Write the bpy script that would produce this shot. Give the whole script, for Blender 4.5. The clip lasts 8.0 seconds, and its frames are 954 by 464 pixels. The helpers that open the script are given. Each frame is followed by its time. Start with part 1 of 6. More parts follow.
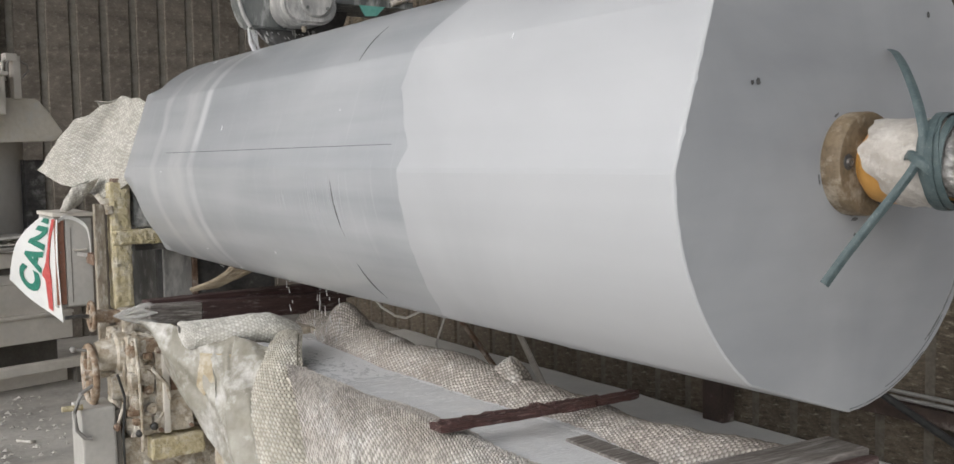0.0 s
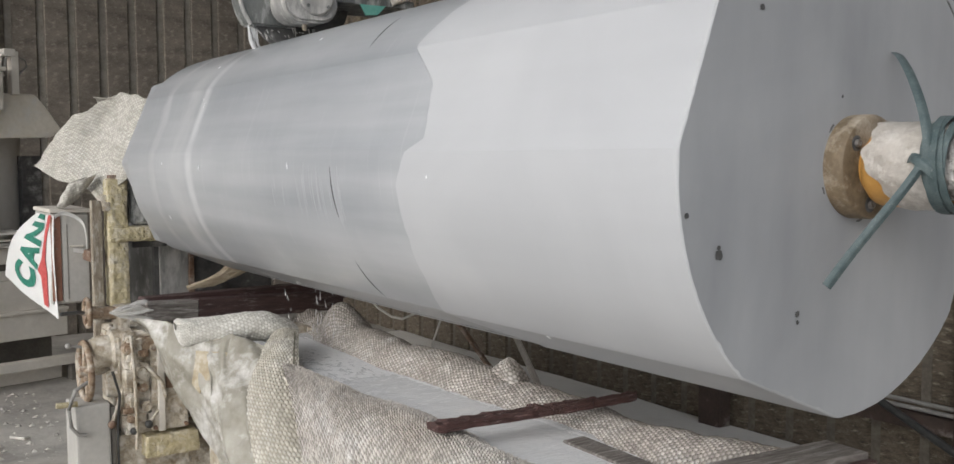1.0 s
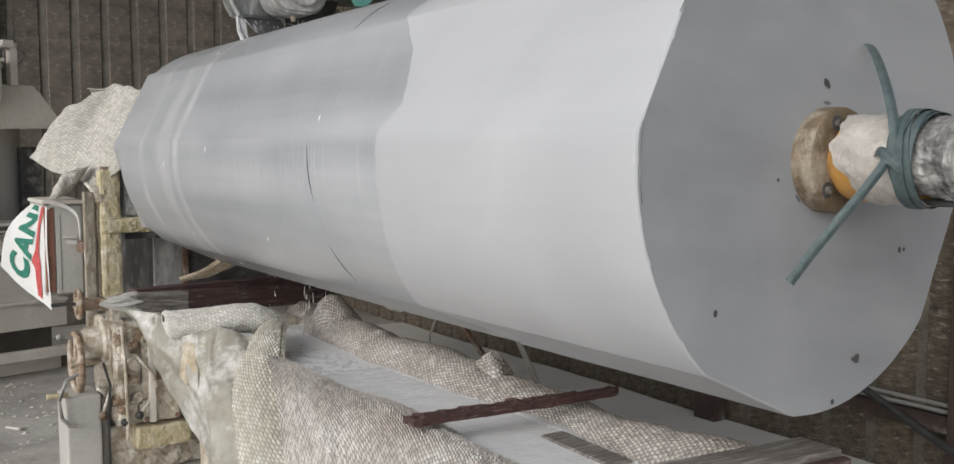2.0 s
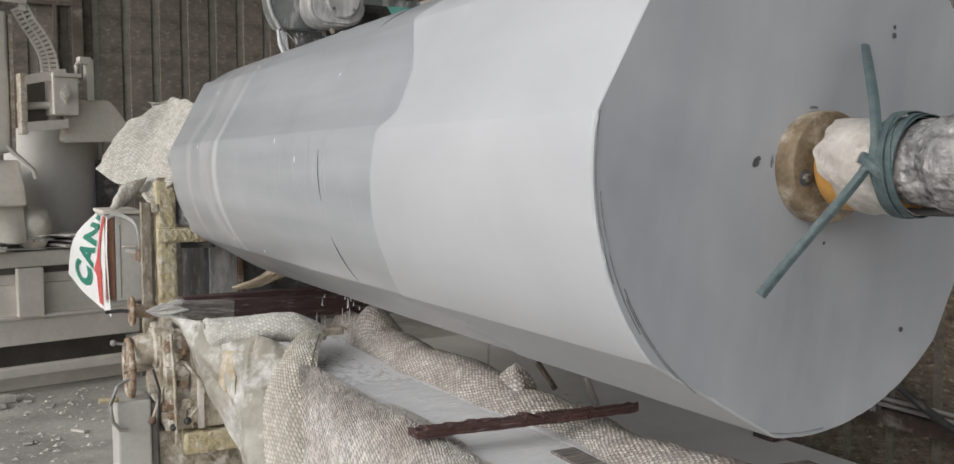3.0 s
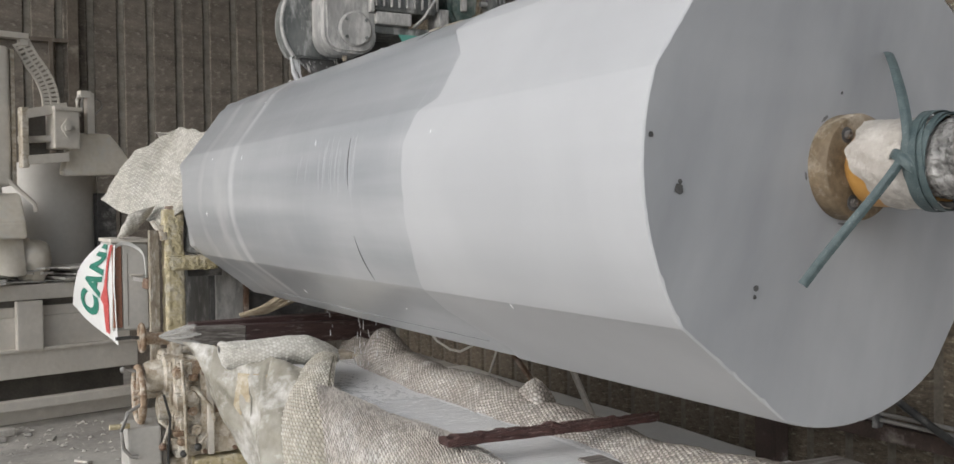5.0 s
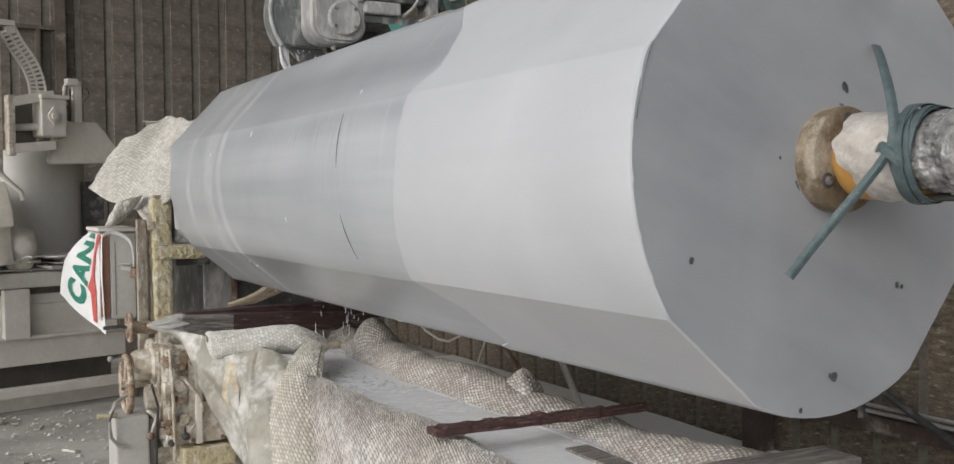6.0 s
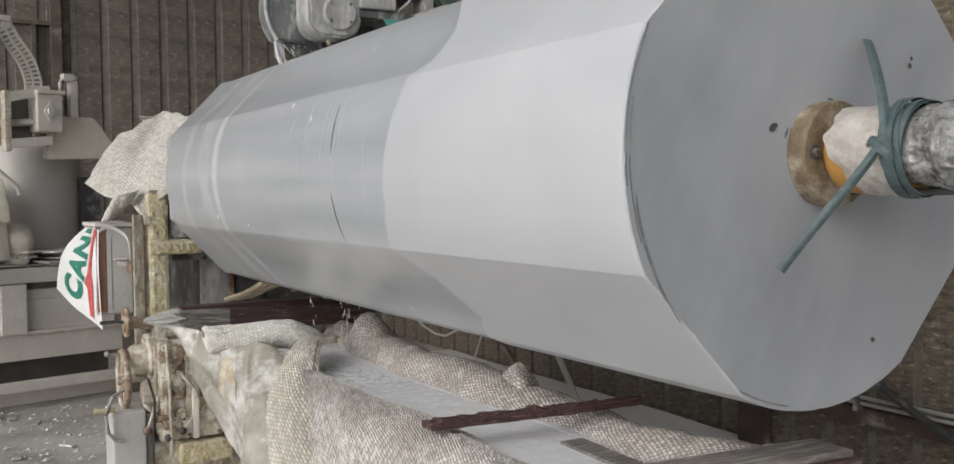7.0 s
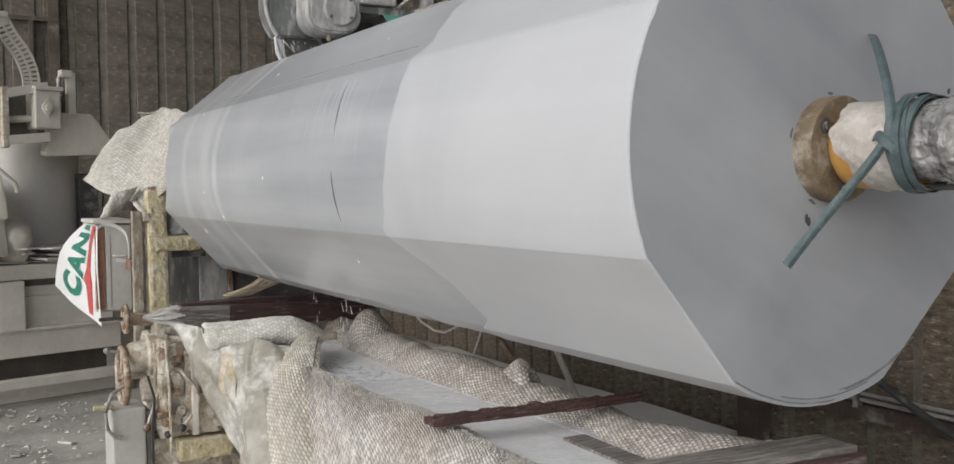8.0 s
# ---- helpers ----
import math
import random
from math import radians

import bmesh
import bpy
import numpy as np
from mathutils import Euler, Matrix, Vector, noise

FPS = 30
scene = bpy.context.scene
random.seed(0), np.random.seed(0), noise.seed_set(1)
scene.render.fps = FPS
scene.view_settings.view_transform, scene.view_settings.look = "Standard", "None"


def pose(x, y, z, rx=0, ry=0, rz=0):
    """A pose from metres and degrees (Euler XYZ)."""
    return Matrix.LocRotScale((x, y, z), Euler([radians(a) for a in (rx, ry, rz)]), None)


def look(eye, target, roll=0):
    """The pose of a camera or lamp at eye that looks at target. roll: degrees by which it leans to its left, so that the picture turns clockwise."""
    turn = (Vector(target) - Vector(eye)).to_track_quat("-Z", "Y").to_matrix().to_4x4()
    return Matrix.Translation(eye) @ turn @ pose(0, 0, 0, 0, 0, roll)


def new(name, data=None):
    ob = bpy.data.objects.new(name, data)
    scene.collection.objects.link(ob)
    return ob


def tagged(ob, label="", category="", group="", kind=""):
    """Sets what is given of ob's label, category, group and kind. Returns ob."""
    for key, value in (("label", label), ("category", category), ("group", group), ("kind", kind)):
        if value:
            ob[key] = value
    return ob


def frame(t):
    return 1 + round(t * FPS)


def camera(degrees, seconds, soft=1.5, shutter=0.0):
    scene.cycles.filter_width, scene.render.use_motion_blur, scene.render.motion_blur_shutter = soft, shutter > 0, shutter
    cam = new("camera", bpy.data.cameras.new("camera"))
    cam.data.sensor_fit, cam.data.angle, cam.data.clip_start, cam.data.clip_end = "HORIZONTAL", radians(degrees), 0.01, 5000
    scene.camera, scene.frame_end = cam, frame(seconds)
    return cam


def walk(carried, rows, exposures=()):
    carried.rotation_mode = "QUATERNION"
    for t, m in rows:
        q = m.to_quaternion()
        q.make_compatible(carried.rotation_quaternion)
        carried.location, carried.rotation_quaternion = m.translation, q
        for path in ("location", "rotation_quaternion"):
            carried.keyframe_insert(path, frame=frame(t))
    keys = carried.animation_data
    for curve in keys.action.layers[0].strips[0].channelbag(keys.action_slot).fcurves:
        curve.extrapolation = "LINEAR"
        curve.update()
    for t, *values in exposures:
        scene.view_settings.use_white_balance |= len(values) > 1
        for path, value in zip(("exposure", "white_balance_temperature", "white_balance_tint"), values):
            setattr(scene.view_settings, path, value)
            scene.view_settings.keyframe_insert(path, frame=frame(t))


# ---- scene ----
cam = camera(52.7, 8.0)
PATH = [
    (0, (-0.31, -0.098, 1.689), (0.802, 1.558, 1.541), -0.9),
    (0.5, (-0.311, -0.089, 1.685), (0.804, 1.567, 1.557), -0.8),
    (1, (-0.315, -0.084, 1.678), (0.804, 1.567, 1.536), -0.2),
    (1.5, (-0.303, -0.088, 1.687), (0.813, 1.564, 1.522), -0.3),
    (2.8, (0.026, -0.217, 1.666), (1.009, 1.52, 1.539), 0.5),
    (3, (0.056, -0.229, 1.667), (0.983, 1.539, 1.535), -0.2),
    (3.5, (0.058, -0.245, 1.666), (0.958, 1.536, 1.526), -1.3),
    (4, (-0.043, -0.252, 1.645), (0.87, 1.526, 1.587), -1.7),
    (4.5, (-0.115, -0.255, 1.609), (0.807, 1.52, 1.571), -1.3),
    (5, (-0.123, -0.235, 1.584), (0.845, 1.515, 1.535), -0.7),
    (6.5, (-0.121, -0.244, 1.588), (0.867, 1.493, 1.512), -0.5),
    (7, (-0.118, -0.251, 1.587), (0.872, 1.484, 1.505), -0.6),
    (7.5, (-0.127, -0.243, 1.579), (0.869, 1.489, 1.495), -0.5),
    (8, (-0.13, -0.236, 1.583), (0.866, 1.496, 1.495), -0.6),
]
walk(cam, [(t, look(eye, target, roll)) for t, eye, target, roll in PATH])


# ---- world, sun, exposure ----
SUN_ELEV, SUN_AZ = 27.0, -108.0     # azimuth from +y towards +x, degrees
world = bpy.data.worlds.new("overcast_sky")
scene.world = world
world.use_nodes = True
wn = world.node_tree
sky = wn.nodes.new("ShaderNodeTexSky")
sky.sky_type, sky.sun_disc = "NISHITA", False
sky.sun_elevation, sky.sun_rotation = radians(SUN_ELEV), radians(SUN_AZ)
sky.air_density, sky.dust_density, sky.ozone_density = 1.0, 2.5, 1.0
grey = wn.nodes.new("ShaderNodeHueSaturation")    # cloud cover takes most of the blue out
grey.inputs["Saturation"].default_value = 0.30
wn.links.new(sky.outputs[0], grey.inputs["Color"])
wn.links.new(grey.outputs[0], wn.nodes["Background"].inputs[0])
wn.nodes["Background"].inputs[1].default_value = 0.15
sun = new("sun", bpy.data.lights.new("sun", "SUN"))
sun.data.energy, sun.data.angle, sun.data.color = 1.08, radians(70), (0.94, 0.962, 1.0)
sd = Vector((math.sin(radians(SUN_AZ)) * math.cos(radians(SUN_ELEV)), math.cos(radians(SUN_AZ)) * math.cos(radians(SUN_ELEV)), math.sin(radians(SUN_ELEV))))
sun.matrix_world = look(sd * 30, (0, 0, 0))
scene.view_settings.exposure = 0.10


# ---- materials ----
def surface(name, c1, c2, scale=6.0, rough=0.7, bump=0.15, fine=60.0, dust=None, dust_amount=0.5, dust_scale=3.0, metal=0.0, stretch=(1, 1, 1), space="Object", rnd=0.0, alpha=1.0, transmission=0.0, shade_silt=None, spec=0.5):
    """Two scales of colour variation, fine relief, and patches of pale dust."""
    m = bpy.data.materials.new(name)
    m.use_nodes = True
    t = m.node_tree
    n, l = t.nodes, t.links
    b = n["Principled BSDF"]
    co = n.new("ShaderNodeTexCoord")
    mp = n.new("ShaderNodeMapping")
    mp.inputs["Scale"].default_value = stretch
    l.new(co.outputs[space], mp.inputs[0])
    a = n.new("ShaderNodeTexNoise")
    a.inputs["Scale"].default_value, a.inputs["Detail"].default_value, a.inputs["Roughness"].default_value = scale, 6, 0.6
    l.new(mp.outputs[0], a.inputs["Vector"])
    f = n.new("ShaderNodeTexNoise")
    f.inputs["Scale"].default_value, f.inputs["Detail"].default_value = fine, 4
    l.new(mp.outputs[0], f.inputs["Vector"])
    ad = n.new("ShaderNodeMath")
    ad.operation = "MULTIPLY_ADD"
    ad.inputs[1].default_value = 0.45
    l.new(f.outputs["Fac"], ad.inputs[0])
    l.new(a.outputs["Fac"], ad.inputs[2])
    r = n.new("ShaderNodeValToRGB")
    r.color_ramp.elements[0].position, r.color_ramp.elements[1].position = 0.5, 0.95
    r.color_ramp.elements[0].color, r.color_ramp.elements[1].color = (*c1, 1), (*c2, 1)
    l.new(ad.outputs[0], r.inputs[0])
    col = r.outputs[0]
    if rnd:
        oi = n.new("ShaderNodeObjectInfo")
        hs = n.new("ShaderNodeHueSaturation")
        mr = n.new("ShaderNodeMapRange")
        mr.inputs["To Min"].default_value, mr.inputs["To Max"].default_value = 1 - rnd, 1 + rnd
        l.new(oi.outputs["Random"], mr.inputs[0])
        l.new(mr.outputs[0], hs.inputs["Value"])
        l.new(col, hs.inputs["Color"])
        col = hs.outputs[0]
    if dust:
        d = n.new("ShaderNodeTexNoise")
        d.inputs["Scale"].default_value, d.inputs["Detail"].default_value, d.inputs["Roughness"].default_value = dust_scale, 8, 0.7
        l.new(mp.outputs[0], d.inputs["Vector"])
        dr = n.new("ShaderNodeValToRGB")
        dr.color_ramp.elements[0].position, dr.color_ramp.elements[1].position = 0.62 - 0.3 * dust_amount, 0.78 - 0.3 * dust_amount
        l.new(d.outputs["Fac"], dr.inputs[0])
        mx = n.new("ShaderNodeMix")
        mx.data_type = "RGBA"
        l.new(dr.outputs[0], mx.inputs[0])
        l.new(col, mx.inputs[6])
        mx.inputs[7].default_value = (*dust, 1)
        col = mx.outputs[2]
    # crevice shade painted between the weave lumps, mixed with some silt
    if shade_silt:
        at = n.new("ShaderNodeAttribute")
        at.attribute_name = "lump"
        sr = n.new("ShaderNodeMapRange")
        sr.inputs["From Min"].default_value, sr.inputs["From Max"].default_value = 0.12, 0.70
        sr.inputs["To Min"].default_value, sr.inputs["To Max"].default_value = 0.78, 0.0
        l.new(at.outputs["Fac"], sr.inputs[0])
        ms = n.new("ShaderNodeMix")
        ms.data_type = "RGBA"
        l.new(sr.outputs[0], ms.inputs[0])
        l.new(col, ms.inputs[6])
        ms.inputs[7].default_value = (*shade_silt, 1)
        tn = n.new("ShaderNodeAttribute")          # every grain of the weave has its own tone
        tn.attribute_name = "tone"
        tr = n.new("ShaderNodeMapRange")
        tr.inputs["To Min"].default_value, tr.inputs["To Max"].default_value = 0.88, 1.11
        l.new(tn.outputs["Fac"], tr.inputs[0])
        th = n.new("ShaderNodeHueSaturation")
        l.new(tr.outputs[0], th.inputs["Value"])
        l.new(ms.outputs[2], th.inputs["Color"])
        col = th.outputs[0]
    l.new(col, b.inputs["Base Color"])
    b.inputs["Roughness"].default_value, b.inputs["Metallic"].default_value = rough, metal
    b.inputs["Specular IOR Level"].default_value = spec
    b.inputs["Alpha"].default_value, b.inputs["Transmission Weight"].default_value = alpha, transmission
    if bump:
        bp = n.new("ShaderNodeBump")
        bp.inputs["Strength"].default_value, bp.inputs["Distance"].default_value = bump, 0.02
        l.new(ad.outputs[0], bp.inputs["Height"])
        l.new(bp.outputs[0], b.inputs["Normal"])
    return m


def band(t, co, y0, width, jitter, gaps=True):
    """A noisy ring-shaped band round the axis at height y0 of the local y."""
    n, l = t.nodes, t.links
    sx = n.new("ShaderNodeSeparateXYZ")
    l.new(co, sx.inputs[0])
    no = n.new("ShaderNodeTexNoise")
    no.inputs["Scale"].default_value, no.inputs["Detail"].default_value = 4.0, 6
    l.new(co, no.inputs["Vector"])
    j = n.new("ShaderNodeMath")
    j.operation = "MULTIPLY_ADD"
    j.inputs[1].default_value = jitter
    l.new(no.outputs["Fac"], j.inputs[0])
    l.new(sx.outputs["Y"], j.inputs[2])
    s = n.new("ShaderNodeMath")
    s.operation = "SUBTRACT"
    s.inputs[1].default_value = y0 + jitter * 0.5
    l.new(j.outputs[0], s.inputs[0])
    ab = n.new("ShaderNodeMath")
    ab.operation = "ABSOLUTE"
    l.new(s.outputs[0], ab.inputs[0])
    mr = n.new("ShaderNodeMapRange")
    mr.inputs["From Min"].default_value, mr.inputs["From Max"].default_value = width, width * 0.3
    l.new(ab.outputs[0], mr.inputs[0])
    mu = n.new("ShaderNodeMath")
    mu.operation = "MULTIPLY"
    n2 = n.new("ShaderNodeTexNoise")
    n2.inputs["Scale"].default_value, n2.inputs["Detail"].default_value = 5.0, 3
    l.new(co, n2.inputs["Vector"])
    r2 = n.new("ShaderNodeMapRange")
    r2.inputs["From Min"].default_value, r2.inputs["From Max"].default_value = (0.46, 0.60) if gaps else (0.22, 0.62)
    l.new(n2.outputs["Fac"], r2.inputs[0])
    l.new(mr.outputs[0], mu.inputs[0])
    l.new(r2.outputs[0], mu.inputs[1])
    return mu.outputs[0]


def marble(name, c1, c2, rough, coat, bands=(), streak=0.5, grain=(9, 0.5, 9), rings=None):
    """Polished-looking stone: clouds, long streaks along the axis, scuffed rings."""
    m = bpy.data.materials.new(name)
    m.use_nodes = True
    t = m.node_tree
    n, l = t.nodes, t.links
    b = n["Principled BSDF"]
    co = n.new("ShaderNodeTexCoord").outputs["Object"]
    a = n.new("ShaderNodeTexNoise")
    a.inputs["Scale"].default_value, a.inputs["Detail"].default_value, a.inputs["Distortion"].default_value = 1.6, 7, 0.6
    l.new(co, a.inputs["Vector"])
    mp = n.new("ShaderNodeMapping")
    mp.inputs["Scale"].default_value = grain
    l.new(co, mp.inputs[0])
    s = n.new("ShaderNodeTexNoise")
    s.inputs["Scale"].default_value, s.inputs["Detail"].default_value = 1.0, 6
    l.new(mp.outputs[0], s.inputs["Vector"])
    mix = n.new("ShaderNodeMix")
    mix.inputs[0].default_value = streak
    l.new(a.outputs["Fac"], mix.inputs[2])
    l.new(s.outputs["Fac"], mix.inputs[3])
    r = n.new("ShaderNodeValToRGB")
    r.color_ramp.elements[0].position, r.color_ramp.elements[1].position = 0.36, 0.66
    r.color_ramp.elements[0].color, r.color_ramp.elements[1].color = (*c1, 1), (*c2, 1)
    l.new(mix.outputs[0], r.inputs[0])
    col = r.outputs[0]
    for y0, w, j, c in bands:
        k = n.new("ShaderNodeMix")
        k.data_type = "RGBA"
        l.new(band(t, co, y0, w, j, w < 0.02), k.inputs[0])
        l.new(col, k.inputs[6])
        k.inputs[7].default_value = (*c, 1)
        col = k.outputs[2]
    if rings:
        rm = n.new("ShaderNodeMapping")
        rm.inputs["Scale"].default_value = (2.5, 65, 2.5)
        l.new(co, rm.inputs[0])
        rn = n.new("ShaderNodeTexNoise")
        rn.inputs["Scale"].default_value, rn.inputs["Detail"].default_value, rn.inputs["Roughness"].default_value = 1.0, 5, 0.7
        l.new(rm.outputs[0], rn.inputs["Vector"])
        rp = n.new("ShaderNodeMapRange")
        rp.inputs["From Min"].default_value, rp.inputs["From Max"].default_value, rp.inputs["To Max"].default_value = 0.58, 0.74, 0.28
        l.new(rn.outputs["Fac"], rp.inputs[0])
        rx = n.new("ShaderNodeMix")
        rx.data_type = "RGBA"
        l.new(rp.outputs[0], rx.inputs[0])
        l.new(col, rx.inputs[6])
        rx.inputs[7].default_value = (*rings, 1)
        col = rx.outputs[2]
    l.new(col, b.inputs["Base Color"])
    rr = n.new("ShaderNodeMapRange")
    rr.inputs["To Min"].default_value, rr.inputs["To Max"].default_value = rough - 0.08, rough + 0.12
    l.new(s.outputs["Fac"], rr.inputs[0])
    l.new(rr.outputs[0], b.inputs["Roughness"])
    b.inputs["Coat Weight"].default_value, b.inputs["Coat Roughness"].default_value = coat, 0.18
    g = n.new("ShaderNodeTexNoise")
    g.inputs["Scale"].default_value, g.inputs["Detail"].default_value = 220, 3
    l.new(co, g.inputs["Vector"])
    bp = n.new("ShaderNodeBump")
    bp.inputs["Strength"].default_value, bp.inputs["Distance"].default_value = 0.04, 0.003
    l.new(g.outputs["Fac"], bp.inputs["Height"])
    l.new(bp.outputs[0], b.inputs["Normal"])
    return m


